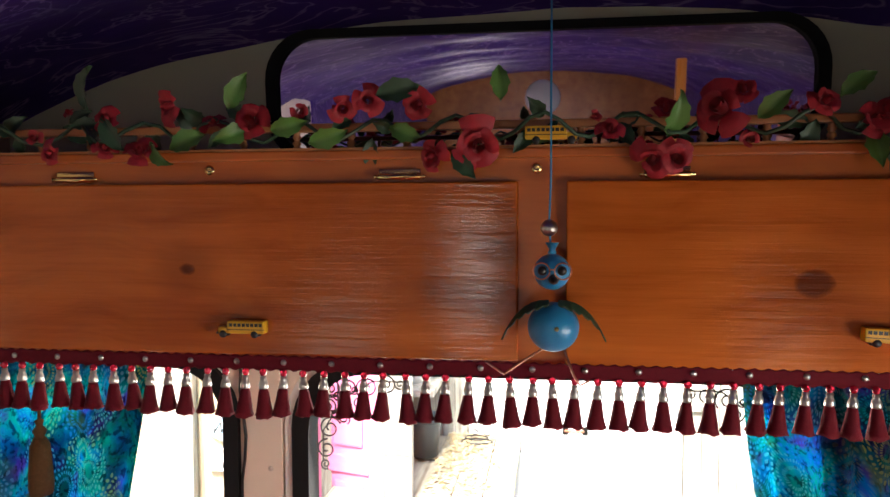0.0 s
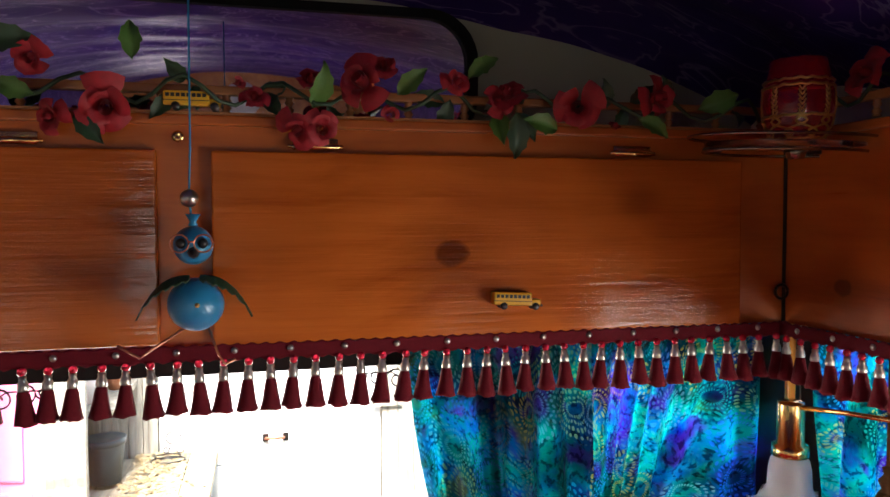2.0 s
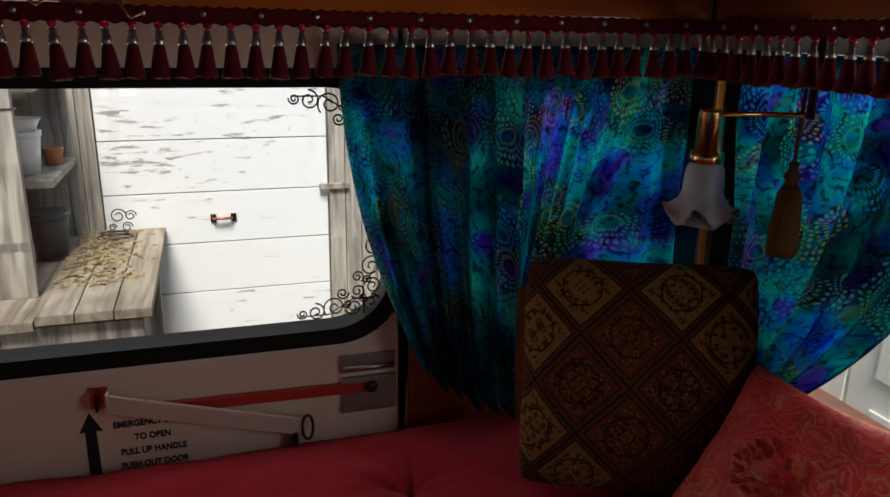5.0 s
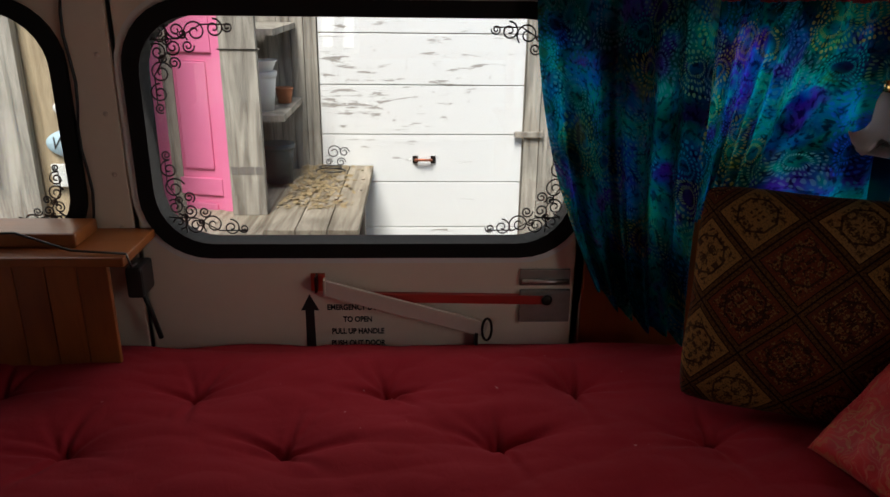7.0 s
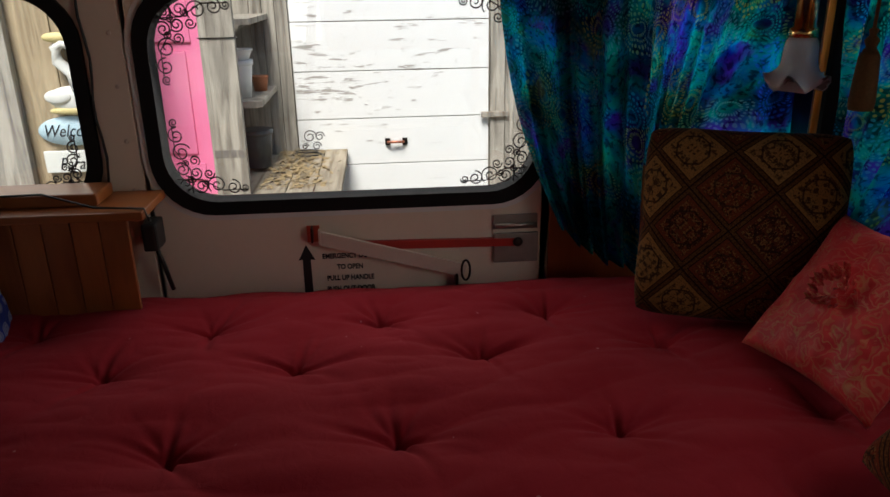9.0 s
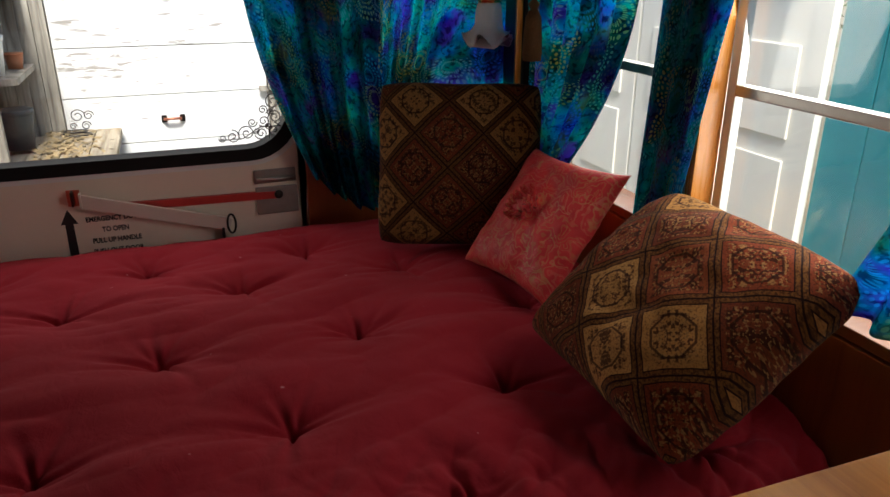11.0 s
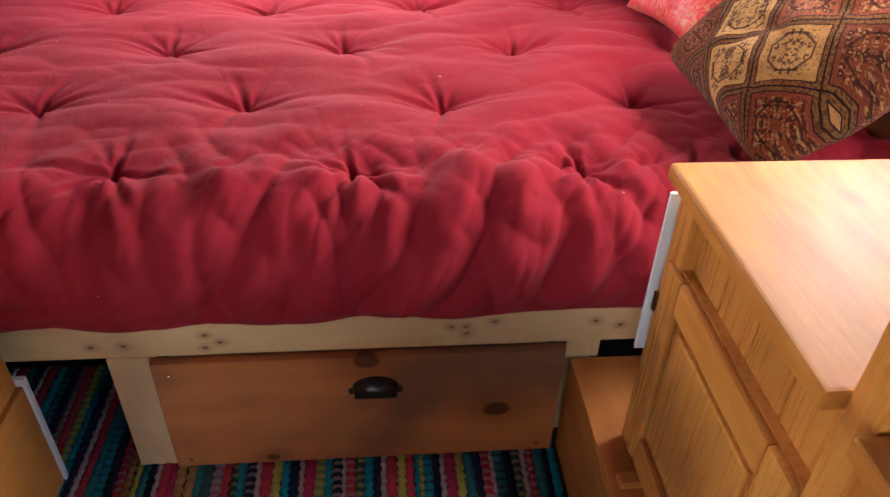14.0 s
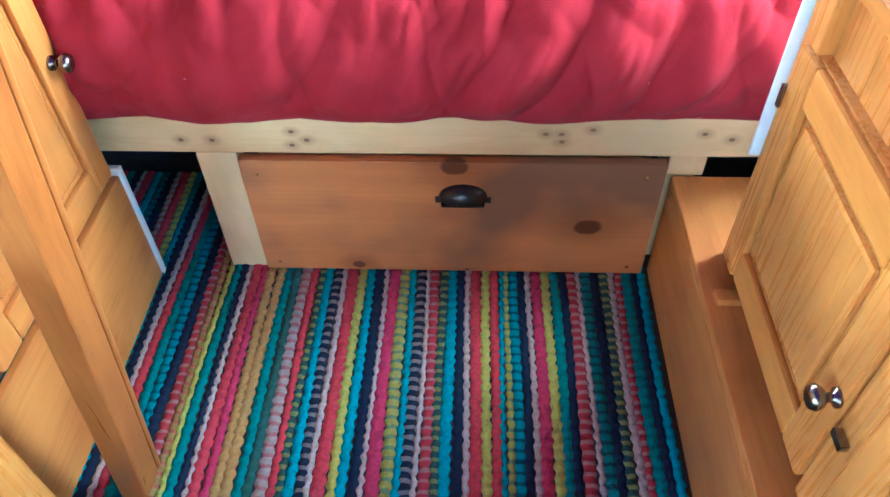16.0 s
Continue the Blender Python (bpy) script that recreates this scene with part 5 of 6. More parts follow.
ROSES = [(-0.28, 1.871, 0.8), (-0.254, 1.85, 0.9), (-0.222, 1.907, 0.7), (-0.166, 1.894, 1.0), (-0.172, 1.855, 0.9), (-0.115, 1.848, 1), (-0.064, 1.914, 1.15), (-0.002, 1.886, 0.9),
         (0.056, 1.888, 1.25), (0.121, 1.904, 0.8), (0.184, 1.906, 1), (0.22, 1.915, 1), (0.291, 1.909, 1.1), (0.311, 1.84, 1), (0.371, 1.854, 1.6), (0.522, 1.887, 0.6),
         (0.544, 1.868, 0.9), (0.599, 1.833, 1.2), (0.627, 1.833, 1.2), (0.614, 1.893, 0.9), (0.683, 1.891, 1.9), (0.71, 1.915, 0.9), (0.718, 1.854, 0.8), (0.806, 1.899, 1.0),
         (0.863, 1.873, 1.3), (0.881, 1.881, 1.3), (0.982, 1.874, 1.6), (1.098, 1.89, 1.6), (1.044, 1.845, 0.7)]
LEAVES = [(-0.185, 1.931, 70), (0.034, 1.925, 60), (0.029, 1.868, 200), (0.108, 1.88, 15), (0.257, 1.92, 10), (0.4, 1.927, 95), (-0.077, 1.845, -35), (0.276, 1.866, 160),
          (0.354, 1.821, -50), (0.845, 1.912, 30), (0.872, 1.834, -85), (-0.031, 1.859, 200), (-0.148, 1.869, 120), (0.161, 1.864, 20), (0.748, 1.893, 40), (0.62, 1.882, 80),
          (0.889, 1.835, -85), (1.094, 1.841, -30), (0.927, 1.841, 170), (1.197, 1.88, 20)]
_ga = thing("rose_garland", "red silk roses with green leaves wound along the rail", "garland")
_lm = [leaf_mesh(M["leaf"]), leaf_mesh(M["leaf_dark"])]
_rg = random.Random(11)
part("vine", tube([(-0.6 + 0.02 * k, 1.186 + 0.018 * math.sin(k * 0.8), 1.874 + 0.016 * math.sin(k * 1.1)) for k in range(96)], 0.0028), M["leaf_dark"], _ga, "dark green wired stem")
part("vine", tube([(1.345, 1.15 - 0.02 * k, 1.885 + 0.018 * math.sin(k * 1.1)) for k in range(40)], 0.0028), M["leaf_dark"], _ga, "dark green wired stem")
for _k, (_x, _z, _s) in enumerate(ROSES):
    m = Matrix.Translation((_x, 1.186 - 0.012 * _s, _z - 0.004)) @ Matrix.Rotation(radians(90 + _rg.uniform(-55, 35)), 4, "X") @ Matrix.Rotation(_rg.uniform(-0.6, 0.6), 4, "Y") @ Matrix.Rotation(_rg.uniform(0, 6), 4, "Z") @ Matrix.Scale(_s * 0.43, 4)
    rose(m, _ga, _rg, _s > 0.85)
for _k, (_x, _z, _a) in enumerate(LEAVES):
    m = Matrix.Translation((_x, 1.172, _z)) @ Matrix.Rotation(radians(_a - 90), 4, (0, -1, 0)) @ Matrix.Rotation(radians(90 + _rg.uniform(-25, 25)), 4, "X") @ Matrix.Rotation(_rg.uniform(-0.5, 0.5), 4, "Y") @ Matrix.Translation((0, -0.026, 0)) @ Matrix.Scale(_rg.uniform(0.95, 1.3), 4)
    shared("leaf", _lm[0 if _k % 4 else 1], m, _ga)
for _k in range(46):
    _x = -0.58 + 1.9 * _rg.random()
    m = Matrix.Translation((_x, 1.195 + 0.02 * _rg.random(), 1.862 + 0.03 * _rg.random())) @ Matrix.Rotation(_rg.uniform(0, 6.3), 4, "Y") @ Matrix.Rotation(radians(90 + _rg.uniform(-40, 40)), 4, "X") @ Matrix.Scale(_rg.uniform(0.6, 0.95), 4)
    shared("leaf", _lm[1], m, _ga)
for _k in range(12):
    m = Matrix.Translation((1.335, 1.02 - 0.08 * _k, 1.885 + 0.03 * _rg.random())) @ Matrix.Rotation(radians(-75), 4, "Y") @ Matrix.Rotation(_rg.uniform(0, 6), 4, "Z") @ Matrix.Scale(0.62, 4)
    rose(m, _ga, _rg, True)

# ---- toy buses ----
def toy_bus(label):
    th = thing("toy_bus", label, "toy bus", group="toy school buses")
    bm = boxed(-0.036, 0.020, -0.009, 0.009, 0.006, 0.0245, bev=0.003)
    part("body", bm, M["yellow"], th)
    part("bonnet", boxed(0.0195, 0.034, -0.0075, 0.0075, 0.006, 0.0155, bev=0.0025), M["yellow"], th)
    for k in range(8):
        x = -0.033 + 0.0063 * k
        part("window", boxed(x, x + 0.0048, -0.0094, 0.0094, 0.0165, 0.0212), M["black"], th)
    part("stripe", boxed(-0.0355, 0.0195, -0.0093, 0.0093, 0.0118, 0.0128), M["black"], th)
    part("bumper", boxed(0.0338, 0.036, -0.008, 0.008, 0.0055, 0.0085), M["black"], th)
    for x in (-0.021, 0.026):
        for y in (-0.0075, 0.0075):
            part("wheel", lathe([(0.0, -0.002), (0.005, -0.002), (0.0055, 0.0), (0.005, 0.002), (0.0, 0.002)], Matrix.Translation((x, y, 0.0055)) @ Matrix.Rotation(math.pi / 2, 4, "X"), 12), M["black"], th)
    return th


_t1 = toy_bus("small yellow toy school bus on the cabinet")
_t1.matrix_basis = pose(0.469, 1.196, 1.8497)
_t2 = copy_thing(_t1, pose(0.031, 1.1805, 1.580, 0, 0, 180))
_t3 = copy_thing(_t1, pose(0.897, 1.1805, 1.585, 0, 3, 0))

# ---- hanging bird ornament ----
_bd = thing("bird_ornament", "round blue tin bird ornament with wire spectacles, hanging", "ornament")
BX, BY = 0.472, 1.148
part("string", tube([(BX - 0.004, BY, 1.712), (BX - 0.006, BY, 1.745), (BX - 0.004, BY, 1.80), (BX - 0.004, BY + 0.01, 2.12)], 0.0014), M["bird_blue"], _bd)
part("bead", ball(BX - 0.006, BY, 1.738, 0.011), M["silver"], _bd, "silvery blue bead")
part("collar", lathe([(0.0, 0), (0.006, 0.001), (0.004, 0.006), (0.009, 0.015), (0.0, 0.012)], Matrix.Translation((BX - 0.002, BY, 1.704)), 10), M["bird_blue"], _bd)
part("head", ball(BX - 0.002, BY, 1.681, 0.0235, u=24, v=16), M["bird_blue"], _bd)
_bdy = part("body", ball(BX, BY, 1.609, 0.0335, sz=0.97, u=28, v=18), M["bird_blue"], _bd)
part("rivet", ball(BX + 0.004, BY - 0.0325, 1.611, 0.003, u=8, v=6), M["gold"], _bd)
part("beak", lathe([(0.007, 0), (0.004, 0.008), (0.0, 0.014)], Matrix.Translation((BX, BY - 0.0245, 1.673)) @ Matrix.Rotation(radians(100), 4, "X"), 8), M["black"], _bd, "black beak")
for _s in (-1, 1):
    part("eye", ball(BX - 0.002 + _s * 0.0125, BY - 0.0215, 1.684, 0.0062, u=10, v=8), M["black"], _bd, "black eye")
    c = Vector((BX - 0.002 + _s * 0.0135, BY - 0.028, 1.684))
    part("spectacle_ring", tube([c + Vector((0.0105 * math.cos(a * math.pi / 10), 0, 0.0105 * math.sin(a * math.pi / 10))) for a in range(21)], 0.0010), M["copper"], _bd, "copper wire ring")
    part("leg", tube([(BX + _s * 0.014, BY, 1.580), (BX + (-0.058 if _s < 0 else 0.026), BY - 0.012, 1.552 if _s < 0 else 1.548), (BX + (-0.063 if _s < 0 else 0.034), BY - 0.014, 1.548 if _s < 0 else 1.536), (BX + (-0.088 if _s < 0 else 0.046), BY - 0.014, 1.564 if _s < 0 else 1.542)], 0.0017), M["copper"], _bd, "pink copper wire leg")

    def wing(u, v, s=_s):
        x = BX + s * (0.006 + 0.060 * v)
        z = 1.645 - 0.050 * v ** 2.6 - (0.013 - 0.007 * v) * u * math.sin(math.pi * (0.12 + 0.86 * v)) - 0.002 * math.sin(v * 34) * u
        return (x, BY - 0.010 - 0.01 * u + 0.002 * math.sin(v * 40), z), (u, v)

    thicken(part("wing", sheet(5, 16, wing), M["leaf_dark"], _bd, "green tin wing"), 0.0015)
part("spectacle_bridge", tube([(BX - 0.005, BY - 0.029, 1.686), (BX + 0.001, BY - 0.029, 1.686)], 0.001), M["copper"], _bd)

# ---- glass shelf with ruby cup ----
_gs = thing("glass_shelf", "round glass corner shelf with metal rims", "shelf")
SX, SY = 1.262, 1.085
for _z, _r in ((1.8225, 0.150), (1.8035, 0.128)):
    part("rim", tube([(SX + _r * math.cos(a * math.pi / 24), SY + _r * math.sin(a * math.pi / 24) * 0.5, _z) for a in range(49)], 0.0022), M["chrome"], _gs, "thin metal rim")
part("glass_disc", lathe([(0.0, 0.0), (0.126, 0.0), (0.126, 0.005), (0.0, 0.005)], Matrix.Translation((SX, SY, 1.8105)) @ Matrix.Diagonal((1, 0.5, 1, 1)), 40), M["shelf_glass"], _gs, "clear glass disc")
part("boss", lathe([(0.0, -0.008), (0.011, -0.008), (0.014, 0.0), (0.014, 0.006), (0.0, 0.006)], Matrix.Translation((SX + 0.012, SY, 1.803)), 14), M["chrome"], _gs, "metal boss")
for _x, _y in ((-0.07, 0.075), (0.088, 0.06)):
    part("bracket", tube([(SX + _x, SY + _y - 0.02, 1.8125), (SX + _x, SY + _y + 0.016, 1.8125)], 0.006), M["dark_metal"], _gs)
_cp = thing("votive_cup", "ruby red glass cup in gilt filigree", "cup")
CXP, CYP, CZ = 1.268, 1.075, 1.8160
PROF = ((0.030, 0.0), (0.036, 0.009), (0.043, 0.028), (0.046, 0.052), (0.044, 0.078), (0.037, 0.104), (0.036, 0.112))


def cup_r(z):
    for (r0, z0), (r1, z1) in zip(PROF, PROF[1:]):
        if z0 <= z <= z1:
            return r0 + (r1 - r0) * (z - z0) / (z1 - z0)
    return PROF[-1][0]


part("glass", lathe(PROF, Matrix.Translation((CXP, CYP, CZ)), 28), M["ruby"], _cp, "ruby red glass")
_gf = bmesh.new()
for _z in (0.004, 0.034, 0.074, 0.082):
    _r = cup_r(_z) + 0.001
    tube([(CXP + _r * math.cos(a * math.pi / 20), CYP + _r * math.sin(a * math.pi / 20), CZ + _z + 0.0012 * math.sin(a * 2.5)) for a in range(41)], 0.0022, 5, _gf)
for _k in range(16):
    _a = 2 * math.pi * _k / 16
    pts = []
    for j in range(13):
        z = 0.004 + 0.030 * j / 12
        a2 = _a + 0.36 * math.sin(math.pi * j / 6) * (1 if _k % 2 else -1)
        pts.append((CXP + (cup_r(z) + 0.001) * math.cos(a2), CYP + (cup_r(z) + 0.001) * math.sin(a2), CZ + z))
    tube(pts, 0.0016, 5, _gf)
for _k in range(8):
    _a = 2 * math.pi * _k / 8 + 0.2
    for j in range(6):
        z = 0.037 + 0.0065 * j
        for s in (-1, 1):
            a2 = _a + s * 0.10
            r = cup_r(z) + 0.001
            tube([(CXP + r * math.cos(_a), CYP + r * math.sin(_a), CZ + z - 0.004), (CXP + r * math.cos(a2), CYP + r * math.sin(a2), CZ + z + 0.004)], lambda t: 0.0012 + 0.0016 * math.sin(math.pi * t), 5, _gf)
part("filigree", _gf, M["gold"], _cp, "gilt filigree sleeve")

# ---- wall lamp and tieback tassel ----
_wl = thing("wall_lamp", "brass swing-arm lamp with frilled frosted glass shade", "lamp")
LX, LY = 1.400, 1.238
part("holder", lathe([(0.0, 1.408), (0.021, 1.408), (0.0215, 1.404), (0.0215, 1.338), (0.029, 1.336), (0.029, 1.318), (0.022, 1.316), (0.0, 1.316)], Matrix.Translation((LX, LY, 0)), 24), M["brass"], _wl)
part("arm", tube([(LX, LY, 1.400), (1.43, 1.15, 1.409), (1.452, 1.075, 1.415)], 0.0045), M["brass"], _wl)
part("bracket", tube([(1.452, 1.075, 1.41), (1.452, 1.075, 1.547)], 0.007), M["dark_metal"], _wl, "dark metal bracket")


def frill(r, z, a, k):
    w = max(0, (k - 4) / 4)
    return r * (1 + 0.16 * w * math.sin(5 * a)), z + 0.018 * w * w * math.sin(5 * a + 0.6)


_sh = part("shade", lathe([(0.024, 1.318), (0.029, 1.310), (0.032, 1.297), (0.033, 1.280), (0.034, 1.265), (0.040, 1.251), (0.049, 1.240), (0.056, 1.232), (0.059, 1.228)], Matrix.Translation((LX, LY, 0)), 40, None, frill), M["frost"], _wl, "frosted glass shade with frilled rim")
thicken(_sh, 0.003)
_tt = thing("tieback_tassel", "large bronze-brown cord tassel hanging on the curtain", "tassel")
part("cord", tube([(1.455, 1.095, 1.545), (1.452, 1.092, 1.33)], 0.0035), M["tan_cord"], _tt)
part("knot", lathe([(0.0, 1.345), (0.009, 1.340), (0.006, 1.330), (0.014, 1.320), (0.009, 1.308), (0.013, 1.302)], Matrix.Translation((1.452, 1.092, 0)), 12), M["tan_cord"], _tt)
part("skirt", lathe([(0.012, 1.304), (0.019, 1.290), (0.022, 1.25), (0.024, 1.205), (0.022, 1.190), (0.0, 1.192)], Matrix.Translation((1.452, 1.092, 0)), 26, None, lambda r, z, a, k: (r * (1 + 0.08 * math.sin(13 * a)), z)), M["tan_cord"], _tt)
_tt2 = copy_thing(_tt, pose(-2.0, 0.42, 0))

# ---- rear door hardware and lettering ----
_bar = thing("door_prop", "cream steel prop arm across the rear door", "door hardware")


def strap(x0, z0, x1, z1, hh, y0, y1):
    bm = bmesh.new()
    d = Vector((x1 - x0, 0, z1 - z0))
    L = d.length
    box(bm, 0, L, y0, y1, -hh / 2, hh / 2, bev=0.0025)
    bmesh.ops.transform(bm, matrix=Matrix.Translation((x0, 0, z0)) @ Matrix.Rotation(-math.atan2(d.z, d.x), 4, "Y"), verts=bm.verts)
    return bm


part("arm", strap(0.345, 0.783, 0.745, 0.668, 0.040, 1.652, 1.662), M["arm_paint"], _bar)
part("flange", boxed(0.343, 0.349, 1.648, 1.672, 0.765, 0.806, bev=0.001), M["arm_paint"], _bar)
part("hook", boxed(0.322, 0.328, 1.652, 1.684, 0.770, 0.812, bev=0.002), M["dark_metal"], _bar)
part("hook_plate", boxed(0.310, 0.345, 1.680, 1.6838, 0.765, 0.812), M["copper"], _bar, "rusty hook plate")
part("ring", tube([(0.746 + 0.012 * math.cos(a * math.pi / 8), 1.650, 0.672 + 0.030 * math.sin(a * math.pi / 8)) for a in range(17)], 0.0035), M["dark_metal"], _bar, "dark steel ring")
part("bolt", boxed(0.716, 0.724, 1.645, 1.684, 0.600, 0.662, bev=0.001), M["dark_metal"], _bar)
_lv = thing("door_lever", "red painted release lever with grey latch box", "door handle")
part("lever", strap(0.405, 0.752, 0.905, 0.742, 0.024, 1.668, 1.6835), M["red_paint"], _lv)
part("latch_box", boxed(0.828, 0.955, 1.670, 1.6836, 0.682, 0.768, bev=0.003), M["grey_steel"], _lv)
part("latch_plate", boxed(0.826, 0.952, 1.674, 1.6836, 0.780, 0.822, bev=0.002), M["grey_steel"], _lv)
part("latch_bar", tube([(0.832, 1.668, 0.793), (0.948, 1.668, 0.793)], 0.007), M["silver"], _lv, "bright metal bar")
part("pivot", ball(0.895, 1.662, 0.745, 0.014, sy=0.5, u=12, v=8), M["dark_metal"], _lv)
_ar = thing("arrow_decal", "black painted upward arrow on the rear door", "sign")
_ab = bmesh.new()
_v = [_ab.verts.new((x, 1.6832, z)) for x, z in ((0.291, 0.60), (0.315, 0.60), (0.314, 0.712), (0.327, 0.711), (0.304, 0.756), (0.281, 0.711), (0.292, 0.712))]
_ab.faces.new(_v)
part("arrow", _ab, M["ink"], _ar)


def lettering(text, x, y, z, size, mat, parent, rot=(90, 0, 0), bold=0.0, shear=0.0, align="CENTER"):
    cu = bpy.data.curves.new("letters", "FONT")
    cu.body, cu.size, cu.align_x, cu.align_y, cu.extrude, cu.offset, cu.shear = text, size, align, "CENTER", 0.0006, bold, shear
    ob = new("letters_tmp", cu)
    dg = bpy.context.evaluated_depsgraph_get()
    me = bpy.data.meshes.new_from_object(ob.evaluated_get(dg))
    bpy.data.objects.remove(ob)
    me.materials.clear()
    me.materials.append(mat)
    o = new("lettering", me)
    o.parent = parent
    o.matrix_basis = pose(x, y, z, *rot) @ Matrix.Diagonal((0.82, 1, 1, 1))
    return o


_dt = thing("door_instructions", "black stencilled opening instructions on the rear door", "sign")
for _w, _z in (("EMERGENCY DOOR", 0.719), ("TO OPEN", 0.686), ("PULL UP HANDLE", 0.653), ("PUSH OUT DOOR", 0.620)):
    lettering(_w, 0.422, 1.6831, _z, 0.0205, M["ink"], _dt, bold=0.0006)

# ---- scroll decals on the panes ----
def spiral(cx, cz, r, turns, a0, sgn, y, bm, w=0.0021):
    n = int(16 * turns)
    tube([(cx + r * (1 - 0.82 * k / n) * math.cos(a0 + sgn * 2 * math.pi * turns * k / n), y, cz + r * (1 - 0.82 * k / n) * math.sin(a0 + sgn * 2 * math.pi * turns * k / n)) for k in range(n + 1)], w, 4, bm)


def scroll_corner(name, x, z, fx, fz, s=1.3):
    """Curling corner ornament growing from a window's corner."""
    th = thing(name, "dark scrollwork corner decal on the window glass", "decal", group="scroll decals")
    bm = bmesh.new()
    y = WY + 0.009
    rs = random.Random(3)
    seeds = ((0.018, 0.020, 0.017), (0.048, 0.014, 0.015), (0.014, 0.050, 0.015), (0.040, 0.042, 0.014), (0.080, 0.016, 0.020), (0.016, 0.085, 0.020),
             (0.066, 0.040, 0.011), (0.040, 0.068, 0.011), (0.112, 0.010, 0.016), (0.010, 0.120, 0.017), (0.030, 0.030, 0.009), (0.135, 0.008, 0.009), (0.008, 0.146, 0.009), (0.058, 0.020, 0.008), (0.022, 0.062, 0.008))
    for k, (px, pz, r) in enumerate(seeds):
        spiral(x + fx * px * s, z + fz * pz * s, r * s, 1.6, rs.uniform(0, 6.28), 1 if k % 2 else -1, y, bm)
    for p in (((0.0, 0.03), (0.05, 0.028), (0.09, 0.004), (0.14, 0.004)), ((0.03, 0.0), (0.030, 0.05), (0.004, 0.09), (0.004, 0.14))):
        tube([(x + fx * a * s, y, z + fz * b * s) for a, b in p], 0.0017, 4, bm)
    for v in bm.verts:
        v.co.y = y + (v.co.y - y) * 0.25
    part("scrollwork", bm, M["scroll"], th)


scroll_corner("scroll_decal", 0.925, 0.912, -1, 1)
scroll_corner("scroll_decal", 0.925, 1.400, -1, -1)
scroll_corner("scroll_decal", -0.022, 0.912, 1, 1)
scroll_corner("scroll_decal", -0.022, 1.400, 1, -1)
scroll_corner("scroll_decal", -0.262, 0.925, -1, 1, 1.0)

# ---- ledge at the corner window ----
_lg = thing("corner_ledge", "reddish pine ledge with boarded front under the corner window", "ledge")
part("shelf_top", boxed(-0.715, -0.052, 1.475, 1.682, 0.908, 0.930, bev=0.004), M["ledge"], _lg)
for _k in range(9):
    part("board", boxed(-0.712 + 0.068 * _k, -0.6455 + 0.068 * _k, 1.505, 1.520, 0.40, 0.907, bev=0.003), M["ledge_v"], _lg)
solid("wooden_tray", boxed(-0.46, -0.175, 1.54, 1.66, 0.9305, 0.962, bev=0.006), M["ledge"], "long low varnished wooden box on the ledge", "box")
_cb = thing("charger_cable", "black cable and charger hanging beside the ledge", "cable")
part("cord", tube([(-0.43, 1.52, 0.985), (-0.40, 1.53, 0.966), (-0.30, 1.535, 0.966), (-0.17, 1.50, 0.938), (-0.05, 1.49, 0.934), (-0.046, 1.50, 0.90), (-0.075, 1.60, 0.87)], 0.003), M["black"], _cb)
part("charger", boxed(-0.098, -0.060, 1.58, 1.66, 0.79, 0.865, bev=0.008), M["black"], _cb)
part("cord", tube([(-0.08, 1.62, 0.80), (-0.068, 1.63, 0.74), (-0.055, 1.64, 0.66)], 0.006), M["black"], _cb)

# ---- front of the bus, seen only in the mirror ----
_fp = boxed(-0.72, 1.64, -4.045, -4.02, 1.46, 2.3)
box(_fp, 0.02, 1.64, -4.045, -4.02, 0.8, 1.459)
box(_fp, -0.72, -0.36, -4.045, -4.02, 0.8, 1.459)
solid("front_panel", _fp, M["step"], "varnished pine panel over the windscreen", "panel", "structure")
solid("round_plate", lathe([(0.0, 0.0), (0.16, 0.0), (0.165, 0.01), (0.15, 0.018), (0.0, 0.014)], Matrix.Translation((0.40, -4.019, 1.93)) @ Matrix.Rotation(-math.pi / 2, 4, "X"), 36), M["white_trim"], "round white plate on the pine panel", "plate")

# ---- outside ----
def _ground():
    bm = bmesh.new()
    bmesh.ops.create_grid(bm, x_segments=40, y_segments=40, size=300)
    for v in bm.verts:
        v.co.z = -0.75
    return solid("ground", bm, M["ground"], kind="structure")


_ground()
_sd = thing("shed", "weathered shed with peeling white plank door", "shed")
for _k in range(12):
    _z = -1.73 + 0.295 * _k
    if _z > -0.75:
        part("plank", boxed(0.004, 1.216, 4.42, 4.45, _z + 0.003, _z + 0.292, bev=0.003), M["peel"], _sd, "peeling white plank")
_pk = part("backing", boxed(-0.62, 2.3, 4.452, 4.48, -0.74, 2.6), M["grey_wood"], _sd)
for _k in range(4):
    _x = -0.30 + 0.075 * _k
    part("board", boxed(_x, _x + 0.072, 4.40, 4.448, -0.74, 2.6, bev=0.003), M["grey_wood"], _sd)
for _k in range(9):
    _x = 1.226 + 0.095 * _k
    part("board", boxed(_x, _x + 0.091, 4.40, 4.448, -0.74, 2.6, bev=0.003), M["grey_wood"], _sd)
part("side_wall", boxed(-0.62, -0.57, 3.55, 4.40, -0.74, 2.2), M["grey_wood"], _sd)
part("roof", boxed(-0.8, 2.5, 3.9, 6.0, 2.6, 2.66), M["grey_wood"], _sd)
_hd = part("pull_handle", tube([(0.565, 4.415, 0.472), (0.565, 4.385, 0.480), (0.665, 4.385, 0.480), (0.665, 4.415, 0.472)], 0.009), M["copper"], _sd, "rusty pull handle")
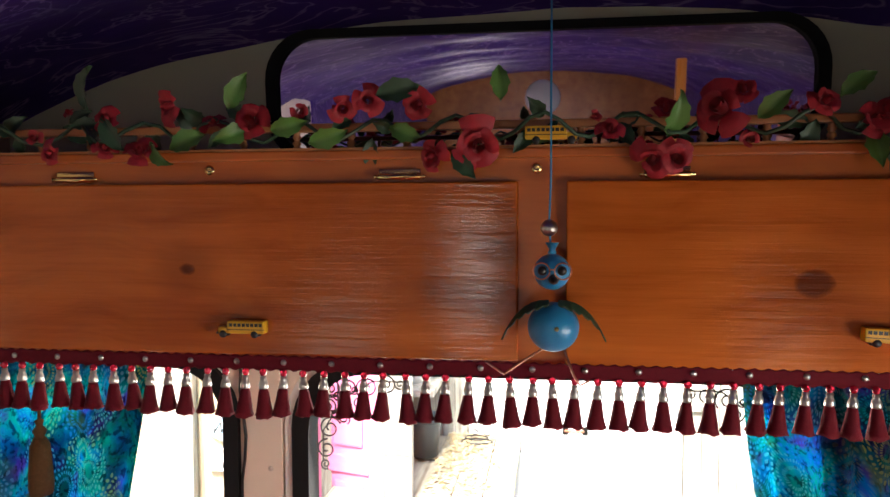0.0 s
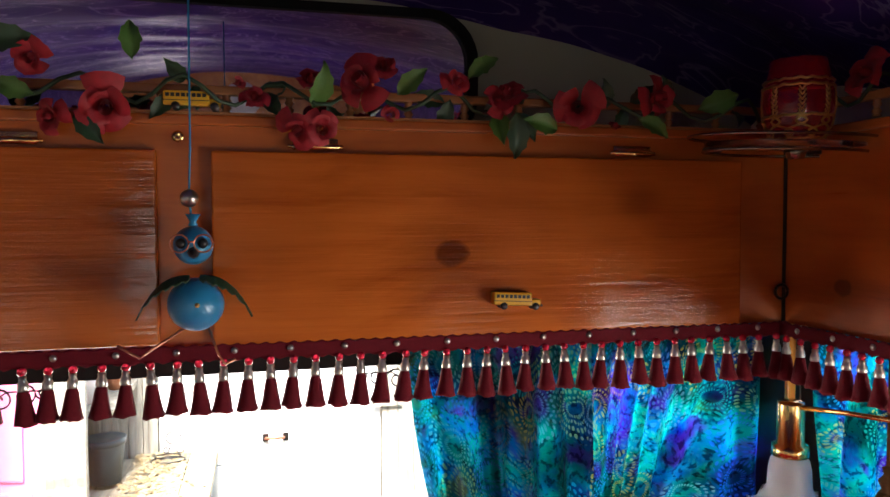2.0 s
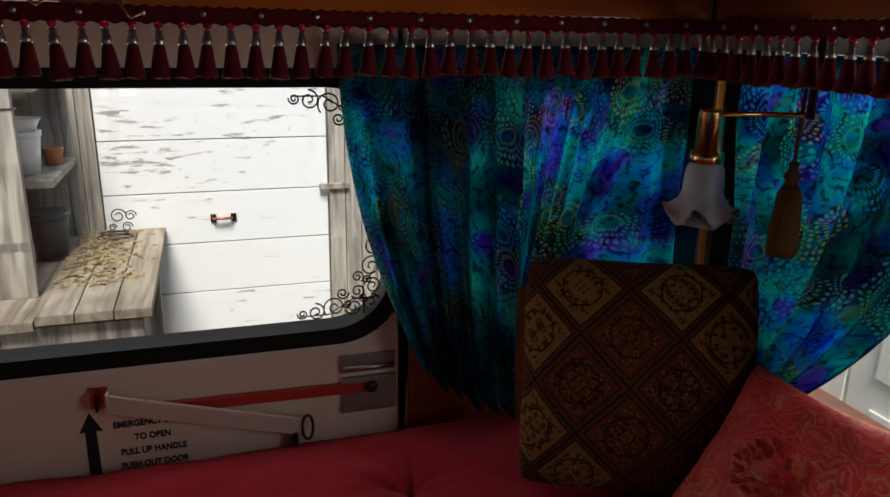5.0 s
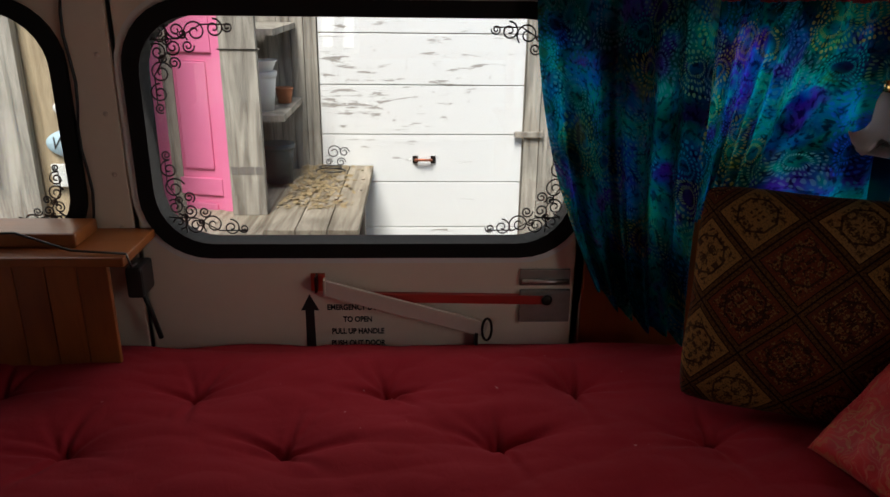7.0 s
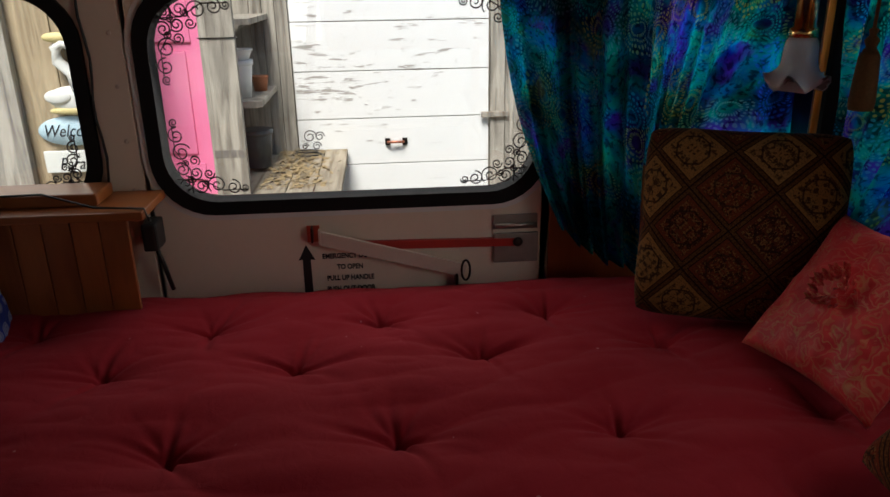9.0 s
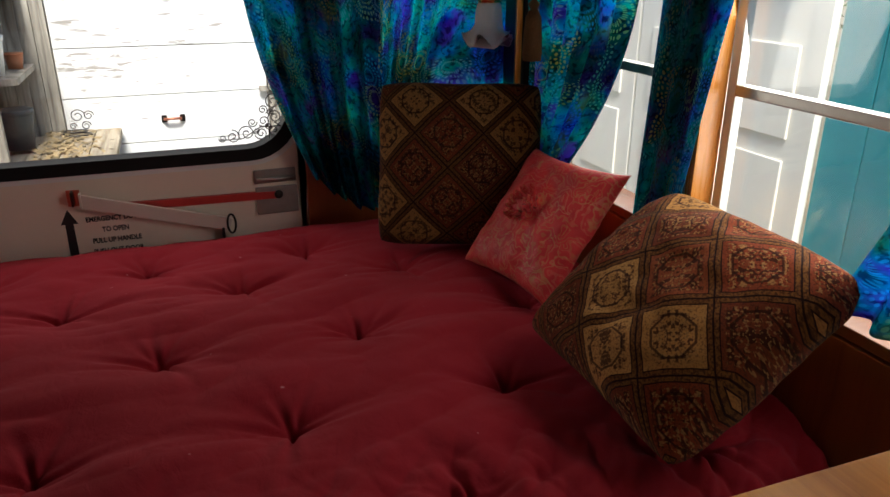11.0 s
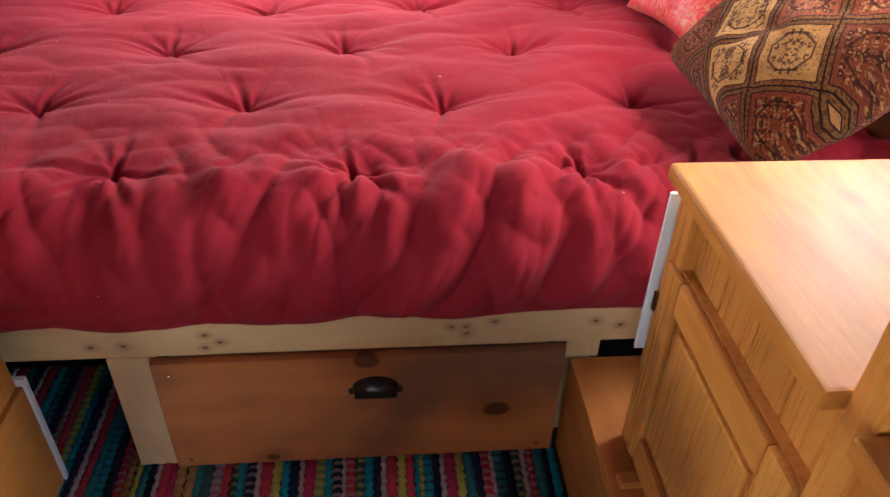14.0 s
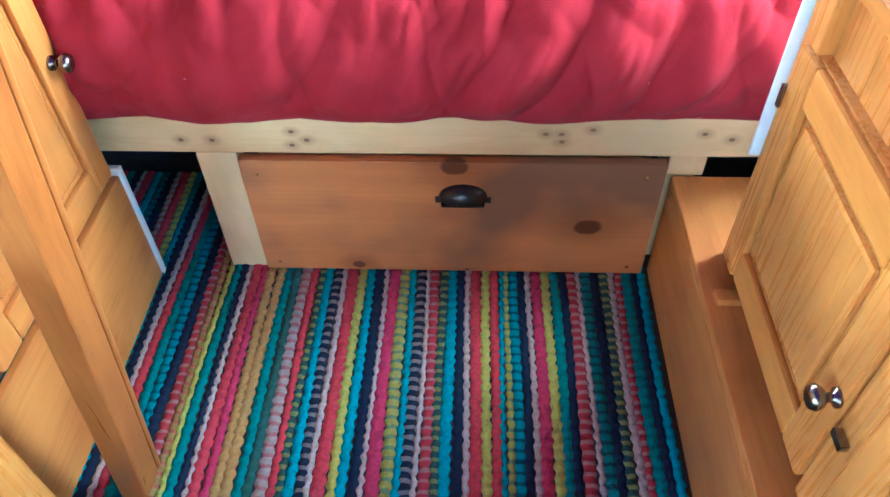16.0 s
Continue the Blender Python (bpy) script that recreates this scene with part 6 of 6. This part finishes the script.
for _x in (0.565, 0.675):
    part("handle_plate", boxed(_x - 0.016, _x + 0.016, 4.410, 4.419, 0.455, 0.500), M["dark_metal"], _sd)
part("turn_latch", boxed(1.165, 1.34, 4.375, 4.398, 0.622, 0.656, bev=0.003), M["grey_wood"], _sd, "grey wooden turn latch")
part("shelf", boxed(-0.565, -0.10, 3.75, 4.395, 0.820, 0.852), M["grey_wood"], _sd)
part("shelf", boxed(-0.565, -0.12, 3.70, 4.395, 1.245, 1.275), M["grey_wood"], _sd)
_pb = thing("potting_bench", "weathered plank bench strewn with dry leaves", "bench")
for _k in range(3):
    part("plank", boxed(-0.112 + 0.142 * _k, 0.026 + 0.142 * _k, 3.13, 4.39, 0.405, 0.446, bev=0.004), M["deck_wood"], _pb)
part("plank", boxed(-0.56, -0.118, 3.13, 4.39, 0.385, 0.425, bev=0.004), M["deck_wood"], _pb)
part("apron", boxed(-0.56, 0.27, 3.17, 3.21, 0.26, 0.384, bev=0.003), M["grey_wood"], _pb)
for _x in (-0.5, 0.19):
    for _y in (3.22, 4.25):
        part("leg", boxed(_x, _x + 0.07, _y, _y + 0.07, -0.75, 0.384), M["grey_wood"], _pb)
_gp = thing("shelf_post", "weathered grey plank upright with stamped marks", "post")
part("plank", boxed(-0.312, -0.148, 3.42, 3.46, 0.426, 1.70, bev=0.003), M["grey_wood"], _gp)
part("plank_cap", boxed(-0.32, -0.14, 3.415, 3.465, 1.20, 1.205), M["dark_metal"], _gp)
for _k in range(4):
    part("stamp", boxed(-0.302 + 0.038 * _k, -0.272 + 0.038 * _k, 3.4185, 3.4205, 0.628, 0.665), M["grey_steel"], _gp, "grey stamped mark")


def pink_door():
    th = thing("pink_door", "bright pink panelled door standing open", "door")
    m = Matrix.Translation((-0.335, 3.50, 0)) @ Matrix.Rotation(radians(-14), 4, "Z")

    def add(name, x0, x1, y0, y1, z0, z1, bev, mt):
        b = boxed(x0, x1, y0, y1, z0, z1, bev=bev)
        bmesh.ops.transform(b, matrix=m, verts=b.verts)
        part(name, b, mt, th)

    add("leaf", -0.36, 0.03, 0.0, 0.03, -0.45, 1.62, 0.003, M["pink"])
    for z0, z1 in ((-0.45, -0.30), (0.50, 0.585), (1.18, 1.62)):
        add("rail", -0.26, -0.035, -0.012, 0.0, z0, z1, 0.004, M["pink"])
    add("stile", -0.36, -0.262, -0.012, 0.0, -0.45, 1.62, 0.004, M["pink"])
    add("stile", -0.033, 0.03, -0.012, 0.0, -0.45, 1.62, 0.004, M["pink"])
    add("moulding", -0.225, -0.07, -0.010, 0.0, 0.63, 1.14, 0.009, M["pink"])
    add("moulding", -0.225, -0.07, -0.010, 0.0, -0.25, 0.46, 0.009, M["pink"])


pink_door()


def pot(name, x, y, z, r, hh, mat, label, rim=True):
    th = thing(name, label, "plant pot")
    part("bowl", lathe([(r * 0.72, 0), (r * 0.92, hh * 0.8), (r * 0.94, hh), (r * 0.86, hh), (r * 0.82, hh * 0.8), (0.0, hh * 0.7)], Matrix.Translation((x, y, z)), 22), mat, th)
    if rim:
        part("rim", lathe([(r * 0.95, hh * 0.86), (r, hh * 0.87), (r * 1.02, hh), (r * 0.93, hh * 1.005)], Matrix.Translation((x, y, z)), 22), mat, th)


pot("flower_pot", -0.24, 3.93, 0.853, 0.085, 0.20, M["pot_white"], "tall white plastic plant pot on the shed shelf")
pot("pot_stack", -0.24, 3.93, 1.055, 0.090, 0.055, M["pot_white"], "nested white plastic pots with stacked rims")
pot("terracotta_pot", -0.165, 4.18, 0.853, 0.05, 0.085, M["terracotta"], "small orange plastic plant pot on the shelf")
pot("planter_bucket", -0.185, 3.98, 0.448, 0.095, 0.215, M["bin"], "slate grey plastic planter on the bench")
_ws = thing("wire_stand", "curled black wire plant stand on the bench", "plant stand")
_wb = bmesh.new()
tube([(0.07 + 0.085 * math.cos(a * math.pi / 10), 4.22 + 0.05 * math.sin(a * math.pi / 10), 0.455) for a in range(21)], 0.004, 5, _wb)
tube([(0.07 + 0.065 * math.cos(a * math.pi / 10), 4.22 + 0.04 * math.sin(a * math.pi / 10), 0.475) for a in range(21)], 0.004, 5, _wb)
for _cx, _cz, _r in ((0.09, 0.56, 0.042), (0.15, 0.56, 0.03), (0.13, 0.50, 0.028), (0.06, 0.50, 0.02)):
    tube([(_cx + _r * (1 - 0.7 * k / 20) * math.cos(k * 0.45), 4.24, _cz + _r * (1 - 0.7 * k / 20) * math.sin(k * 0.45)) for k in range(21)], 0.0035, 5, _wb)
part("wire", _wb, M["black"], _ws)
_dl = bmesh.new()
_rl = random.Random(8)
for _k in range(700):
    _x = _rl.gauss(0.02, 0.10)
    _y = _rl.uniform(3.45, 4.36)
    if not -0.11 < _x < 0.3:
        continue
    c = Vector((_x, _y, 0.449 + 0.016 * _rl.random() * math.exp(-((_x + 0.03) / 0.08) ** 2)))
    a = _rl.uniform(0, 6.28)
    s = _rl.uniform(0.008, 0.024)
    d1, d2 = Vector((math.cos(a), math.sin(a), _rl.uniform(-0.3, 0.5))) * s, Vector((-math.sin(a), math.cos(a), _rl.uniform(-0.2, 0.5))) * s * 0.5
    _dl.faces.new([_dl.verts.new(c + p) for p in (d1, d2, -d1 + Vector((0, 0, 0.004)), -d2)])
solid("leaf_litter", _dl, M["dry_leaf"], "scattered dry brown leaves on the bench", "leaves", "stuff")

_fc = thing("board_fence", "weathered tan board fence", "fence")
for _k in range(9):
    _x = -2.30 + 0.185 * _k
    part("board", boxed(_x, _x + 0.181, 3.04, 3.07, -0.74, 2.3, bev=0.003), M["tan_wood"], _fc)
part("batten", boxed(-1.20, -0.985, 2.985, 3.03, -0.74, 2.3, bev=0.003), M["grey_wood"], _fc)
part("end_post", boxed(-0.655, -0.61, 3.03, 3.12, -0.74, 2.3, bev=0.003), M["tan_wood"], _fc)
_sw = thing("swan_plaque", "cream wooden swan plaque wearing a straw hat", "plaque")
part("body", ball(-0.77, 3.0, 0.995, 0.085, sx=1.1, sy=0.18, sz=0.62), M["sign_white"], _sw)
part("wing", ball(-0.82, 2.985, 1.005, 0.055, sx=1.0, sy=0.2, sz=0.55), M["sign_white"], _sw)
part("neck", tube([(-0.735, 3.0, 1.03), (-0.75, 3.0, 1.10), (-0.80, 3.0, 1.15), (-0.80, 3.0, 1.20), (-0.77, 3.0, 1.225), (-0.735, 3.0, 1.205)], lambda t: 0.026 - 0.006 * t, 10), M["sign_white"], _sw)
part("hat", ball(-0.785, 2.995, 1.245, 0.06, sx=1.0, sy=0.3, sz=0.35), M["straw"], _sw, "straw yellow hat")
part("water_base", ball(-0.77, 3.0, 0.945, 0.09, sx=1.1, sy=0.15, sz=0.2), M["straw"], _sw)
part("beads", ball(-0.715, 2.99, 1.085, 0.025, sy=0.4), M["sign_white"], _sw)
_s1 = thing("welcome_sign", "pale blue oval sign lettered Welcome", "sign")
part("oval", lathe([(0.0, 0.0), (0.135, 0.0), (0.14, 0.008), (0.135, 0.014), (0.0, 0.014)], Matrix.Translation((-0.802, 3.03, 0.855)) @ Matrix.Rotation(math.pi / 2, 4, "X") @ Matrix.Diagonal((1, 0.46, 1, 1)), 36), M["sign_blue"], _s1)
lettering("Welcome", -0.80, 3.0145, 0.855, 0.075, M["ink"], _s1, shear=0.35)
_s2 = thing("paradise_sign", "white board sign lettered to Paradise", "sign")
part("board", boxed(-0.935, -0.60, 3.012, 3.03, 0.675, 0.770, bev=0.004), M["sign_white"], _s2)
lettering("to", -0.80, 3.0105, 0.752, 0.04, M["ink"], _s2, shear=0.35)
lettering("Paradise", -0.775, 3.0105, 0.712, 0.075, M["ink"], _s2, shear=0.35)

# neighbour's doors beyond the side windows
_wd = thing("white_house_door", "white panelled outdoor doors seen through the side window", "door")
for _k in range(3):
    _y = 1.66 + 0.62 * _k
    part("leaf", boxed(3.0, 3.04, _y, _y + 0.60, -0.74, 2.1, bev=0.003), M["white_door"], _wd)
    for _z in (-0.5, 0.25, 0.72, 1.30):
        part("panel", boxed(2.988, 3.0, _y + 0.12, _y + 0.48, _z, _z + (0.62 if _z < 0 else 0.38), bev=0.006), M["white_door"], _wd)
_tw = thing("teal_wall", "teal painted board wall outside", "wall")
for _k in range(22):
    part("board", boxed(3.03, 3.06, 1.64 - 0.20 * (_k + 1), 1.64 - 0.20 * _k - 0.004, -0.74, 2.4, bev=0.003), M["teal"], _tw)


def bush(x, y, z, r, n, seed):
    rr = random.Random(seed)
    th = thing("garden_shrub", "leafy green shrub outside the bus", "shrub")
    part("trunk", tube([(x, y, -0.75), (x + 0.03, y, z)], lambda t: 0.05 - 0.03 * t), M["tan_wood"], th)
    bm = bmesh.new()
    for k in range(n):
        d = Vector((rr.gauss(0, 1), rr.gauss(0, 1), rr.gauss(0, 1))).normalized() * r * (0.55 + 0.5 * rr.random())
        c = Vector((x, y, z)) + d
        a = Vector((rr.gauss(0, 1), rr.gauss(0, 1), rr.gauss(0, 1))).normalized() * 0.06
        b = a.cross(d).normalized() * 0.03
        bm.faces.new([bm.verts.new(c + q) for q in (a, b, -a, -b)])
    part("crown", bm, M["bush"], th)


bush(3.2, 4.2, 1.3, 0.8, 1600, 1)
bush(4.6, 3.4, 2.0, 1.1, 1800, 2)
